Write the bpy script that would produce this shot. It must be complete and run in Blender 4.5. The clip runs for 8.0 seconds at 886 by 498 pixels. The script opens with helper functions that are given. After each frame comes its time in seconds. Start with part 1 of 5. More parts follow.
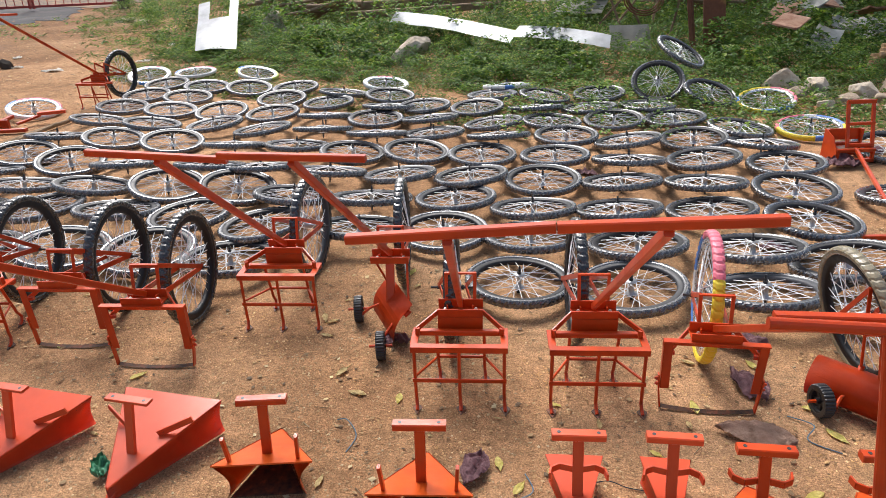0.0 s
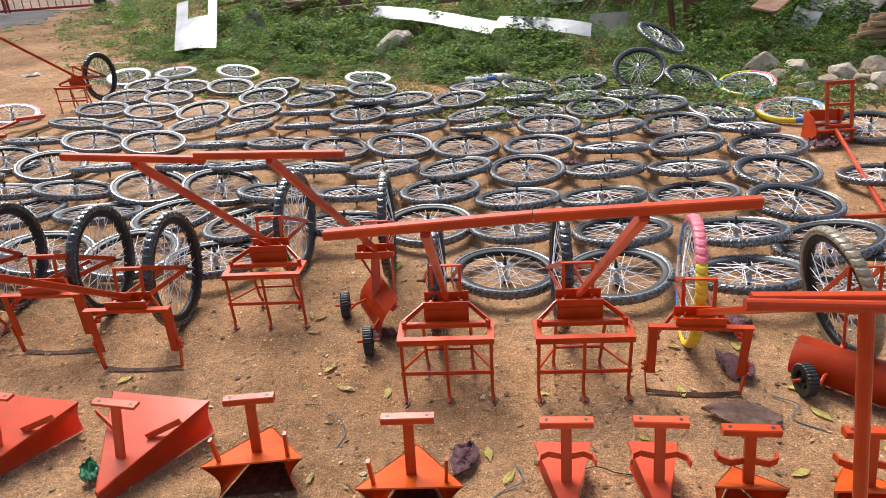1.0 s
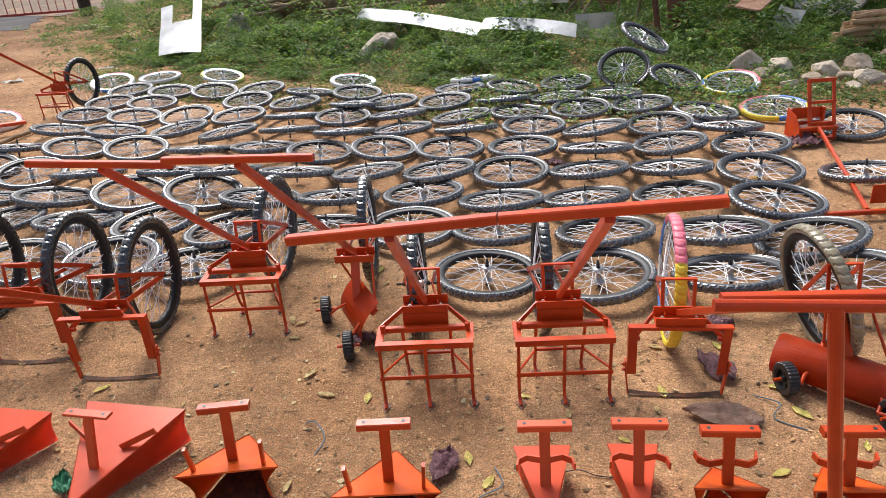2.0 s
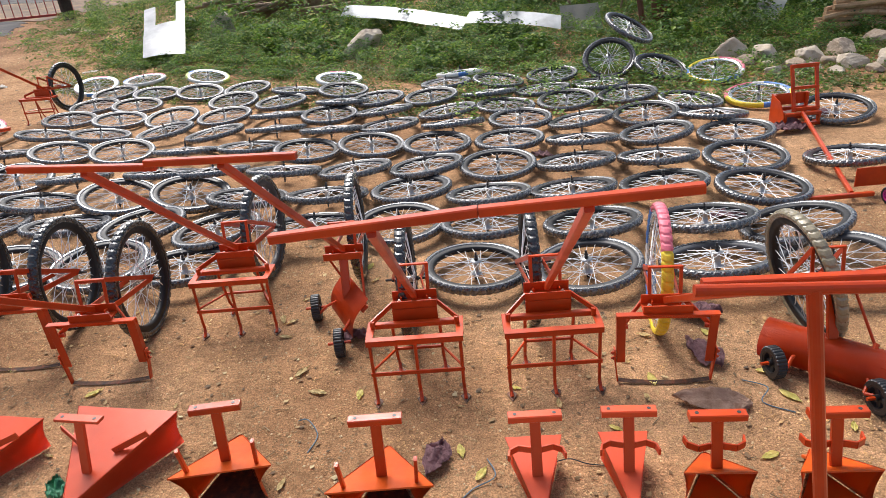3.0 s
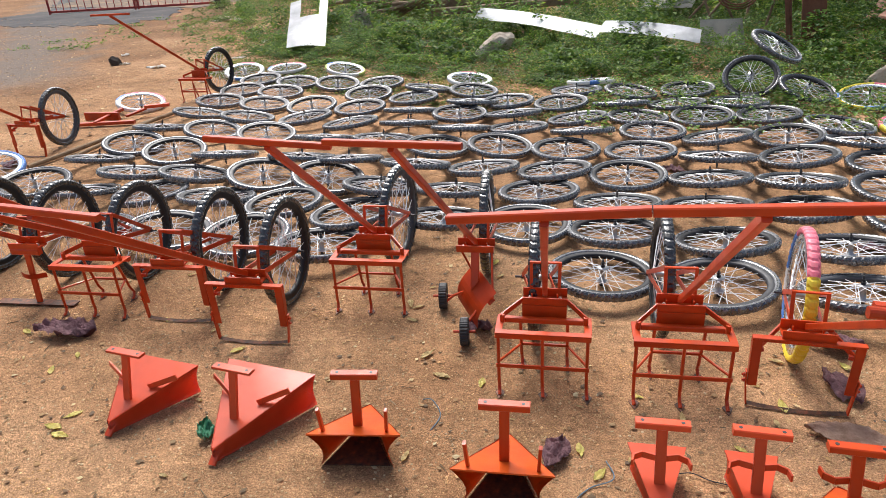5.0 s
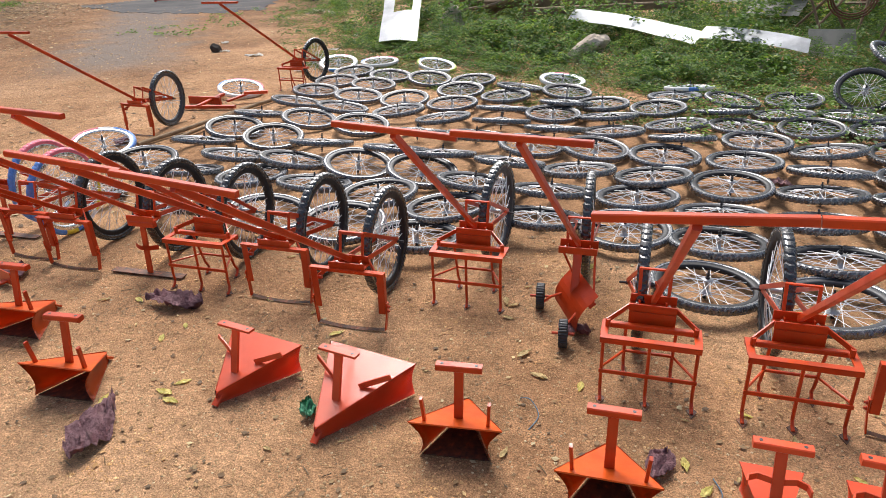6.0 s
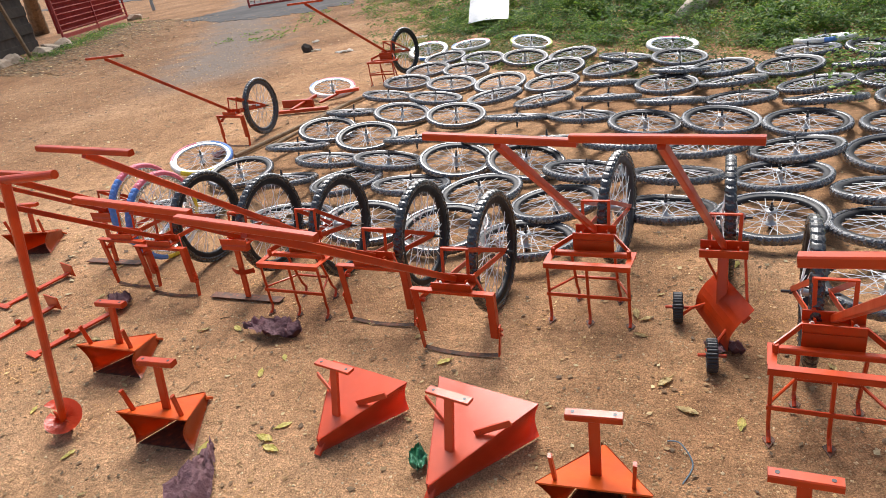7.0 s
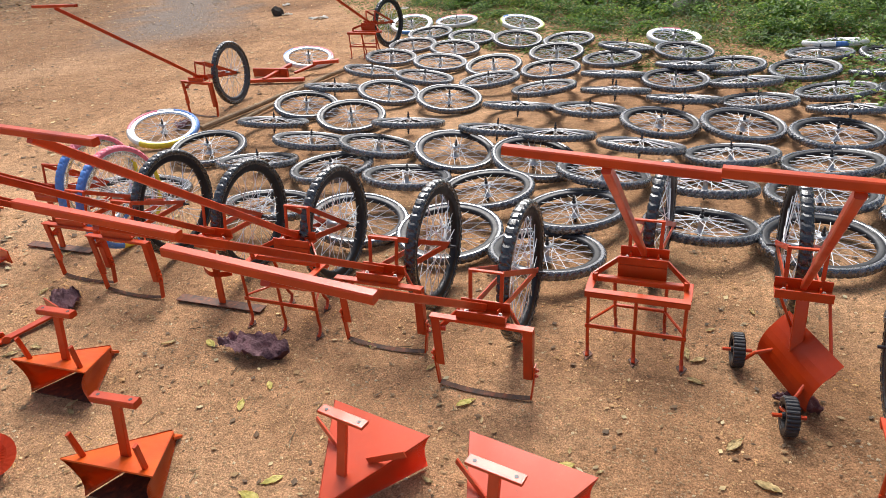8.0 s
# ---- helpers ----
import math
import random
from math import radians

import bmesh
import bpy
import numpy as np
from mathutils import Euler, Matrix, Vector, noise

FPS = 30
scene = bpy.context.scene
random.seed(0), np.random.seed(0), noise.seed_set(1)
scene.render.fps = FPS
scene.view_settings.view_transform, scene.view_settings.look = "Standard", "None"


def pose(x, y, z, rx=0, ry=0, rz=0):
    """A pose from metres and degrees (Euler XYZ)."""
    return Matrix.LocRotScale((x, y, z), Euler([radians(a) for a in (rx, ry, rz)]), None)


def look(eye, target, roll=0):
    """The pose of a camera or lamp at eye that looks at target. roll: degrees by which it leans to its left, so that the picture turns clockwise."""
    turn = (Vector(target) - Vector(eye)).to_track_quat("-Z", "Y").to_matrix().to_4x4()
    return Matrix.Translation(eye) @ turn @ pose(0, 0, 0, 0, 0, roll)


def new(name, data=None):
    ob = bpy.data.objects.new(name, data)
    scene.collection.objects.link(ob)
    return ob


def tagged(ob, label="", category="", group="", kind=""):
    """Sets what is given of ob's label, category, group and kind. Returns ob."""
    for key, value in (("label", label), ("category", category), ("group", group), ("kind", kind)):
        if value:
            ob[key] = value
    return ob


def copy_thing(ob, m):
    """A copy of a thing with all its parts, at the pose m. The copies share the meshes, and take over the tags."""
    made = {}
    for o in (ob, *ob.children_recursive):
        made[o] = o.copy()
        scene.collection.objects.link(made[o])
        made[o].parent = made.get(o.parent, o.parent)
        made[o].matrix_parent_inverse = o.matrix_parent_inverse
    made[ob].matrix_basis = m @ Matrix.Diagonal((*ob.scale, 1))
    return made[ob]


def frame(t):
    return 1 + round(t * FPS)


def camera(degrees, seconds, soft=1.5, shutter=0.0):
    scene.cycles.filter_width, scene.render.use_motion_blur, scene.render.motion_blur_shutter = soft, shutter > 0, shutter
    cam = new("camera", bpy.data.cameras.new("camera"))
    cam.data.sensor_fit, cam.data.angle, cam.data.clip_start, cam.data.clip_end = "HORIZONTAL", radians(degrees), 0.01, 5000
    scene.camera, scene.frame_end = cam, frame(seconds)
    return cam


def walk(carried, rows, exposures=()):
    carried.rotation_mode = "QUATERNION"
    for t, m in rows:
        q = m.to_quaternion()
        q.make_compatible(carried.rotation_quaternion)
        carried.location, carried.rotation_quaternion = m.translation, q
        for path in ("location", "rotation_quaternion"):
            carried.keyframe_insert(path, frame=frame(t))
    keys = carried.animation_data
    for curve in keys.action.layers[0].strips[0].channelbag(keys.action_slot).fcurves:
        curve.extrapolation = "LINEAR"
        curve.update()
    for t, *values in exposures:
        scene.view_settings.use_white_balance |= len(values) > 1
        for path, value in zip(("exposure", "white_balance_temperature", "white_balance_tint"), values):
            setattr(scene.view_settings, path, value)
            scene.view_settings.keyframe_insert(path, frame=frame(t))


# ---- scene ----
cam = camera(66.7, 8.0, soft=0.4)
PATH = [
    (0, (0.085, 0.076, 1.53), (-0.066, 1.88, 0.681), -2.1),
    (0.5, (0.102, 0.081, 1.524), (0.007, 1.89, 0.677), -2.1),
    (1, (0.106, 0.074, 1.528), (-0.015, 1.872, 0.66), -3.6),
    (1.5, (0.133, 0.097, 1.518), (0.036, 1.903, 0.665), -3.2),
    (2.8, (0.17, 0.096, 1.52), (0.072, 1.886, 0.633), -5.8),
    (3, (0.173, 0.089, 1.518), (0.096, 1.884, 0.64), -5.4),
    (3.5, (0.174, 0.094, 1.516), (0.006, 1.842, 0.559), -6.2),
    (4, (0.172, 0.089, 1.523), (-0.021, 1.868, 0.63), -5.9),
    (4.5, (0.135, 0.062, 1.53), (-0.127, 1.848, 0.669), -4.9),
    (4.7, (0.104, 0.035, 1.529), (-0.208, 1.816, 0.675), -4.4),
    (5.8, (-0.077, -0.057, 1.539), (-0.589, 1.685, 0.701), -1.6),
    (6, (-0.095, -0.037, 1.521), (-0.657, 1.688, 0.681), -2.1),
    (6.2, (-0.118, -0.002, 1.527), (-0.728, 1.714, 0.703), -3.6),
    (6.5, (-0.168, 0.121, 1.511), (-0.913, 1.791, 0.699), -8.7),
    (6.8, (-0.206, 0.238, 1.504), (-1.017, 1.847, 0.637), -10.3),
    (7, (-0.246, 0.302, 1.498), (-1.088, 1.897, 0.633), -9.9),
    (7.3, (-0.340, 0.413, 1.492), (-1.159, 1.985, 0.568), -8.1),
    (7.5, (-0.456, 0.471, 1.467), (-1.223, 2.102, 0.6), -7.0),
    (7.7, (-0.565, 0.542, 1.479), (-1.289, 2.178, 0.586), -6.0),
    (8, (-0.654, 0.611, 1.468), (-1.362, 2.226, 0.524), -5.1),
]
walk(cam, [(t, look(eye, target, roll)) for t, eye, target, roll in PATH])

# ---- light ----
SUN_ELEVATION, SUN_TURN = 51.0, 338.0
world = bpy.data.worlds.new("sky")
world.use_nodes = True
scene.world = world
wn, wl = world.node_tree.nodes, world.node_tree.links
sky = wn.new("ShaderNodeTexSky")
sky.sky_type, sky.sun_disc = "NISHITA", False
sky.sun_elevation, sky.sun_rotation = radians(SUN_ELEVATION), radians(SUN_TURN)
sky.dust_density, sky.air_density = 4.0, 1.0
veil = wn.new("ShaderNodeHueSaturation")
veil.inputs["Saturation"].default_value = 0.88
wl.new(sky.outputs["Color"], veil.inputs["Color"])
wl.new(veil.outputs["Color"], wn["Background"].inputs["Color"])
wn["Background"].inputs["Strength"].default_value = 0.118
sun = new("sun", bpy.data.lights.new("sun", "SUN"))
sun.data.energy, sun.data.angle, sun.data.color = 2.9, radians(30), (1.0, 0.985, 0.97)
way = Vector((math.sin(radians(SUN_TURN)) * math.cos(radians(SUN_ELEVATION)), math.cos(radians(SUN_TURN)) * math.cos(radians(SUN_ELEVATION)), math.sin(radians(SUN_ELEVATION))))
sun.matrix_world = look(way * 20, (0, 0, 0))
scene.view_settings.exposure = 0.64


# ---- materials ----
def material(name, colour, rough=0.5, metal=0.0):
    m = bpy.data.materials.new(name)
    m.use_nodes = True
    b = m.node_tree.nodes["Principled BSDF"]
    b.inputs["Base Color"].default_value = (*colour, 1)
    b.inputs["Roughness"].default_value, b.inputs["Metallic"].default_value = rough, metal
    return m, m.node_tree.nodes, m.node_tree.links, b


def noise_at(nodes, links, scale, detail=4.0, rough=0.6, coords="Object"):
    c = nodes.new("ShaderNodeTexCoord")
    n = nodes.new("ShaderNodeTexNoise")
    n.inputs["Scale"].default_value, n.inputs["Detail"].default_value, n.inputs["Roughness"].default_value = scale, detail, rough
    links.new(c.outputs[coords], n.inputs["Vector"])
    return n.outputs["Fac"]


def ramp(nodes, links, fac, stops, constant=False):
    r = nodes.new("ShaderNodeValToRGB")
    if constant:
        r.color_ramp.interpolation = "CONSTANT"
    el = r.color_ramp.elements
    while len(el) < len(stops):
        el.new(0.5)
    for e, (p, c) in zip(el, stops):
        e.position, e.color = p, (*c, 1)
    links.new(fac, r.inputs["Fac"])
    return r.outputs["Color"]


def blend(nodes, links, fac, a, b, kind="MIX"):
    n = nodes.new("ShaderNodeMix")
    n.data_type, n.blend_type = "RGBA", kind
    for socket, value in ((n.inputs["Factor"], fac), (n.inputs["A"], a), (n.inputs["B"], b)):
        if isinstance(value, (int, float)):
            socket.default_value = value
        elif isinstance(value, tuple):
            socket.default_value = (*value, 1)
        else:
            links.new(value, socket)
    return n.outputs["Result"]


def bump(nodes, links, b, height, strength, distance):
    n = nodes.new("ShaderNodeBump")
    n.inputs["Strength"].default_value, n.inputs["Distance"].default_value = strength, distance
    links.new(height, n.inputs["Height"])
    links.new(n.outputs["Normal"], b.inputs["Normal"])


def grey(v):
    return (v, v, v)


def make_paint(name, base, dark, coat=0.0):
    """Brushed enamel with dust and small chips."""
    m, n, l, b = material(name, base, 0.36)
    b.inputs["Specular IOR Level"].default_value = 0.28
    big = noise_at(n, l, 6.0, 3.0)
    b.inputs["Coat Weight"].default_value, b.inputs["Coat Roughness"].default_value = 0.24, 0.13
    fine = noise_at(n, l, 70.0, 6.0, 0.7)
    col = blend(n, l, ramp(n, l, big, [(0.35, grey(0)), (0.7, grey(1))]), base, dark)
    dust = ramp(n, l, fine, [(0.55, grey(0)), (0.8, grey(0.10))])
    col = blend(n, l, dust, col, (0.36, 0.22, 0.12))
    chips = ramp(n, l, noise_at(n, l, 38.0, 8.0, 0.75), [(0.66, grey(0)), (0.70, grey(0.75))])
    col = blend(n, l, chips, col, (0.10, 0.045, 0.03))
    rnd = n.new("ShaderNodeObjectInfo")
    hue = n.new("ShaderNodeHueSaturation")
    scale = n.new("ShaderNodeMapRange")
    scale.inputs["To Min"].default_value, scale.inputs["To Max"].default_value = 0.86, 1.12
    l.new(rnd.outputs["Random"], scale.inputs["Value"])
    l.new(scale.outputs["Result"], hue.inputs["Value"])
    l.new(col, hue.inputs["Color"])
    l.new(hue.outputs["Color"], b.inputs["Base Color"])
    l.new(ramp(n, l, big, [(0.3, grey(0.28)), (0.8, grey(0.48))]), b.inputs["Roughness"])
    bump(n, l, b, fine, 0.12, 0.002)
    return m


PAINT = make_paint("orange_red_enamel", (0.56, 0.056, 0.006), (0.38, 0.032, 0.005))
SHARE_PAINT = make_paint("bright_orange_enamel", (0.62, 0.092, 0.008), (0.50, 0.060, 0.007))
# red enamel made paler and pinker: sky sheen put into the base colour
PAINT_SKY_SHEEN = make_paint("red_enamel_sky_sheen", (0.68, 0.080, 0.024), (0.56, 0.060, 0.016))


def make_rubber(name, base, dust_sheen_colour, dust_sheen, gloss=1.5, haze=0.17, coat=1.0):
    m, n, l, b = material(name, base, 0.42)
    b.inputs["IOR"].default_value, b.inputs["Coat Weight"].default_value, b.inputs["Coat Roughness"].default_value = 1.35, coat, haze
    b.inputs["Coat IOR"].default_value = gloss
    fine = noise_at(n, l, 55.0, 5.0, 0.7)
    # flecks of dust; on the loose tyres they also carry painted sky sheen
    dust = ramp(n, l, fine, [(0.38, grey(0)), (0.75, grey(dust_sheen))])
    l.new(blend(n, l, dust, base, dust_sheen_colour), b.inputs["Base Color"])
    l.new(ramp(n, l, fine, [(0.3, grey(0.16)), (0.7, grey(0.36))]), b.inputs["Roughness"])
    bump(n, l, b, noise_at(n, l, 240.0), 0.15, 0.001)
    return m


RUBBER = make_rubber("black_rubber", (0.006, 0.0065, 0.008), (0.22, 0.22, 0.225), 0.14, 1.6, 0.26, 0.9)
# lighter copy for the loose wheels: dust plus sky sheen put into the colour
DUST_SHEEN_RUBBER = make_rubber("black_rubber_dust_and_sheen", (0.008, 0.009, 0.012), (0.46, 0.46, 0.51), 0.24, 1.95, 0.27)
TAN_RUBBER = make_rubber("muddy_tan_rubber", (0.26, 0.22, 0.14), (0.10, 0.08, 0.05), 0.7)


def make_sectors(name, stops):
    """Rubber moulded in coloured sectors round the axle."""
    m, n, l, b = material(name, (0.5, 0.5, 0.5), 0.45)
    c = n.new("ShaderNodeTexCoord")
    g = n.new("ShaderNodeTexGradient")
    g.gradient_type = "RADIAL"
    l.new(c.outputs["Object"], g.inputs["Vector"])
    col = ramp(n, l, g.outputs["Fac"], stops, True)
    dust = ramp(n, l, noise_at(n, l, 60.0, 5.0, 0.7), [(0.5, grey(0)), (0.8, grey(0.45))])
    l.new(blend(n, l, dust, col, (0.30, 0.20, 0.12)), b.inputs["Base Color"])
    return m


PINK, YEL, BLU, WHT, RED = (0.72, 0.16, 0.22), (0.72, 0.55, 0.03), (0.08, 0.22, 0.58), (0.74, 0.73, 0.70), (0.60, 0.06, 0.05)
TYRE_YELLOW = make_sectors("yellow_pink_blue_rubber", [(0, YEL), (0.12, BLU), (0.3, WHT), (0.36, PINK), (0.62, YEL), (0.85, BLU), (0.93, YEL)])
TYRE_RED = make_sectors("white_red_rubber", [(0, WHT), (0.30, PINK), (0.42, WHT), (0.82, BLU), (0.88, WHT)])
TYRE_LIME = make_sectors("lime_white_rubber", [(0, WHT), (0.25, (0.55, 0.62, 0.14)), (0.45, WHT), (0.75, BLU), (0.82, (0.55, 0.62, 0.14)), (0.95, WHT)])
TYRE_WHITE = make_sectors("white_pink_rubber", [(0, WHT), (0.40, PINK), (0.78, BLU), (0.9, WHT)])
TYRE_BLUE = make_sectors("blue_pink_yellow_rubber", [(0, PINK), (0.08, BLU), (0.44, YEL), (0.50, BLU), (0.56, WHT), (0.62, YEL), (0.80, PINK)])
TYRE_SKY = make_sectors("sky_blue_and_yellow_rubber", [(0, PINK), (0.10, WHT), (0.24, YEL), (0.46, BLU), (0.80, WHT), (0.88, PINK)])
TYRE_PINK = make_sectors("pink_and_yellow_rubber", [(0, PINK), (0.25, YEL), (0.65, BLU), (0.80, WHT), (0.86, BLU)])

RIM, n_, l_, b_ = material("black_lacquered_rim", (0.02, 0.02, 0.024), 0.5, 0.0)
b_.inputs["Specular IOR Level"].default_value = 0.3
info_ = n_.new("ShaderNodeObjectInfo")
l_.new(ramp(n_, l_, info_.outputs["Random"], [(0.0, (0.008, 0.008, 0.010)), (0.85, (0.018, 0.018, 0.021)), (1.0, (0.07, 0.072, 0.08))]), b_.inputs["Base Color"])
l_.new(ramp(n_, l_, noise_at(n_, l_, 30.0), [(0.35, grey(0.38)), (0.75, grey(0.6))]), b_.inputs["Roughness"])
CHROME, n_, l_, b_ = material("bright_steel_rim", (0.78, 0.79, 0.80), 0.2, 1.0)
l_.new(ramp(n_, l_, noise_at(n_, l_, 40.0), [(0.35, grey(0.14)), (0.75, grey(0.4))]), b_.inputs["Roughness"])
SPOKE, n_, l_, b_ = material("galvanised_spoke", (0.82, 0.82, 0.82), 0.35, 0.2)
HUB, n_, l_, b_ = material("hub_steel", (0.42, 0.42, 0.42), 0.4, 0.9)
l_.new(ramp(n_, l_, noise_at(n_, l_, 80.0), [(0.4, grey(0.30)), (0.7, grey(0.6))]), b_.inputs["Roughness"])
AXLE, n_, l_, b_ = material("black_axle_steel", (0.05, 0.05, 0.055), 0.35, 0.6)
BOLT, n_, l_, b_ = material("zinc_bolt", (0.62, 0.60, 0.56), 0.35, 1.0)
PLASTIC, n_, l_, b_ = material("black_plastic", (0.018, 0.018, 0.02), 0.45)
bump(n_, l_, b_, noise_at(n_, l_, 150.0), 0.2, 0.001)
MAGENTA, n_, l_, b_ = material("magenta_plastic", (0.45, 0.03, 0.22), 0.4)
bump(n_, l_, b_, noise_at(n_, l_, 150.0), 0.2, 0.001)
RUSTY, n_, l_, b_ = material("worn_blade_steel", (0.16, 0.07, 0.04), 0.6, 0.3)
l_.new(ramp(n_, l_, noise_at(n_, l_, 45.0, 6.0), [(0.35, (0.04, 0.024, 0.02)), (0.58, (0.13, 0.05, 0.025)), (0.78, (0.34, 0.08, 0.03))]), b_.inputs["Base Color"])

# sandy soil: damp and dry patches, grit, small relief
SOIL, n_, l_, b_ = material("sandy_soil", (0.36, 0.23, 0.12), 0.95)
b_.inputs["Specular IOR Level"].default_value = 0.12
patch = noise_at(n_, l_, 0.55, 5.0, 0.6)
mid = noise_at(n_, l_, 5.0, 6.0, 0.65)
grit = noise_at(n_, l_, 42.0, 6.0, 0.78)
speck = noise_at(n_, l_, 150.0, 3.0, 0.8)
col_ = ramp(n_, l_, patch, [(0.32, (0.275, 0.146, 0.074)), (0.5, (0.392, 0.221, 0.114)), (0.68, (0.492, 0.296, 0.164))])
col_ = blend(n_, l_, 0.75, col_, ramp(n_, l_, mid, [(0.3, grey(0.62)), (0.5, grey(0.95)), (0.72, grey(1.15))]), "MULTIPLY")
col_ = blend(n_, l_, 0.8, col_, ramp(n_, l_, grit, [(0.34, grey(0.66)), (0.5, grey(1.02)), (0.66, grey(1.38))]), "MULTIPLY")
col_ = blend(n_, l_, 0.7, col_, ramp(n_, l_, speck, [(0.36, grey(0.42)), (0.5, grey(1.03)), (0.64, grey(1.75))]), "MULTIPLY")
crumb = noise_at(n_, l_, 17.0, 5.0, 0.7)
col_ = blend(n_, l_, 0.8, col_, ramp(n_, l_, crumb, [(0.34, grey(0.72)), (0.5, grey(1.06)), (0.66, grey(1.30))]), "MULTIPLY")
# shade along the drive, put into the soil colour with a drifting edge
place_, axes_ = n_.new("ShaderNodeTexCoord"), n_.new("ShaderNodeSeparateXYZ")
l_.new(place_.outputs["Object"], axes_.inputs[0])
drift_ = n_.new("ShaderNodeMath")
drift_.operation = "MULTIPLY_ADD"
l_.new(patch, drift_.inputs[0])
drift_.inputs[1].default_value = 5.0
l_.new(axes_.outputs["X"], drift_.inputs[2])
drive_shade_ = n_.new("ShaderNodeMapRange")
for key_, v_ in (("From Min", -2.4), ("From Max", -5.6), ("To Min", 0.0), ("To Max", 0.95)):
    drive_shade_.inputs[key_].default_value = v_
l_.new(drift_.outputs[0], drive_shade_.inputs["Value"])
col_ = blend(n_, l_, drive_shade_.outputs["Result"], col_, (0.62, 0.60, 0.60), "MULTIPLY")
# a damper, darker patch among the tools
far_ = n_.new("ShaderNodeVectorMath")
far_.operation = "DISTANCE"
far_.inputs[1].default_value = (-0.30, 2.05, 0.0)
l_.new(place_.outputs["Object"], far_.inputs[0])
rag_ = n_.new("ShaderNodeMath")
rag_.operation = "MULTIPLY_ADD"
rag_.inputs[1].default_value = 1.2
l_.new(noise_at(n_, l_, 2.2, 6.0, 0.65), rag_.inputs[0])
l_.new(far_.outputs["Value"], rag_.inputs[2])
damp_ = n_.new("ShaderNodeMapRange")
damp_.interpolation_type = "SMOOTHSTEP"
for key_, v_ in (("From Min", 1.55), ("From Max", 0.85), ("To Min", 0.0), ("To Max", 0.5)):
    damp_.inputs[key_].default_value = v_
l_.new(rag_.outputs[0], damp_.inputs["Value"])
col_ = blend(n_, l_, damp_.outputs["Result"], col_, (0.70, 0.66, 0.62), "MULTIPLY")
# worn grey surfacing showing through along the drive
fray_ = noise_at(n_, l_, 1.1, 7.0, 0.68)


def along(direction, low, high, folded):
    """0 to 1 over a stretch of the plan, frayed by noise; folded: both ways from the middle."""
    dot = n_.new("ShaderNodeVectorMath")
    dot.operation = "DOT_PRODUCT"
    dot.inputs[1].default_value = direction
    l_.new(place_.outputs["Object"], dot.inputs[0])
    value = dot.outputs["Value"]
    if folded is not None:
        shift, fold = n_.new("ShaderNodeMath"), n_.new("ShaderNodeMath")
        shift.operation, fold.operation = "SUBTRACT", "ABSOLUTE"
        shift.inputs[1].default_value = folded
        l_.new(value, shift.inputs[0])
        l_.new(shift.outputs[0], fold.inputs[0])
        value = fold.outputs[0]
    ragged = n_.new("ShaderNodeMath")
    ragged.operation = "MULTIPLY_ADD"
    ragged.inputs[1].default_value = 3.2
    l_.new(fray_, ragged.inputs[0])
    l_.new(value, ragged.inputs[2])
    r = n_.new("ShaderNodeMapRange")
    r.interpolation_type = "SMOOTHSTEP"
    r.inputs["From Min"].default_value, r.inputs["From Max"].default_value = low + 1.6, high + 1.6
    l_.new(ragged.outputs[0], r.inputs["Value"])
    return r.outputs["Result"]


both_ = n_.new("ShaderNodeMath")
both_.operation = "MULTIPLY"
l_.new(along((-0.577, 0.817, 0.0), 9.6, 11.6, None), both_.inputs[0])
l_.new(along((0.817, 0.577, 0.0), 1.5, 0.2, -1.6), both_.inputs[1])
col_ = blend(n_, l_, both_.outputs[0], col_, blend(n_, l_, 0.6, (0.21, 0.165, 0.135), ramp(n_, l_, grit, [(0.34, grey(0.6)), (0.66, grey(1.3))]), "MULTIPLY"))
l_.new(col_, b_.inputs["Base Color"])
add_ = n_.new("ShaderNodeMath")
l_.new(crumb, add_.inputs[0])
l_.new(grit, add_.inputs[1])
add2_ = n_.new("ShaderNodeMath")
add2_.operation = "MULTIPLY_ADD"
l_.new(speck, add2_.inputs[0])
add2_.inputs[1].default_value = 0.5
l_.new(add_.outputs[0], add2_.inputs[2])
bump(n_, l_, b_, add2_.outputs[0], 0.75, 0.018)

FAR_ASPHALT, n_, l_, b_ = material("dark_asphalt", (0.08, 0.078, 0.08), 0.9)
b_.inputs["Specular IOR Level"].default_value = 0.1
l_.new(ramp(n_, l_, noise_at(n_, l_, 0.8, 8.0, 0.7), [(0.40, (0.075, 0.073, 0.076)), (0.62, (0.13, 0.12, 0.115))]), b_.inputs["Base Color"])
ASPHALT, n_, l_, b_ = material("worn_asphalt", (0.12, 0.115, 0.11), 0.9)
b_.inputs["Specular IOR Level"].default_value = 0.1
l_.new(ramp(n_, l_, noise_at(n_, l_, 1.2, 8.0, 0.7), [(0.42, (0.15, 0.115, 0.095)), (0.54, (0.20, 0.145, 0.105)), (0.66, (0.34, 0.21, 0.12))]), b_.inputs["Base Color"])
bump(n_, l_, b_, noise_at(n_, l_, 90.0), 0.4, 0.01)


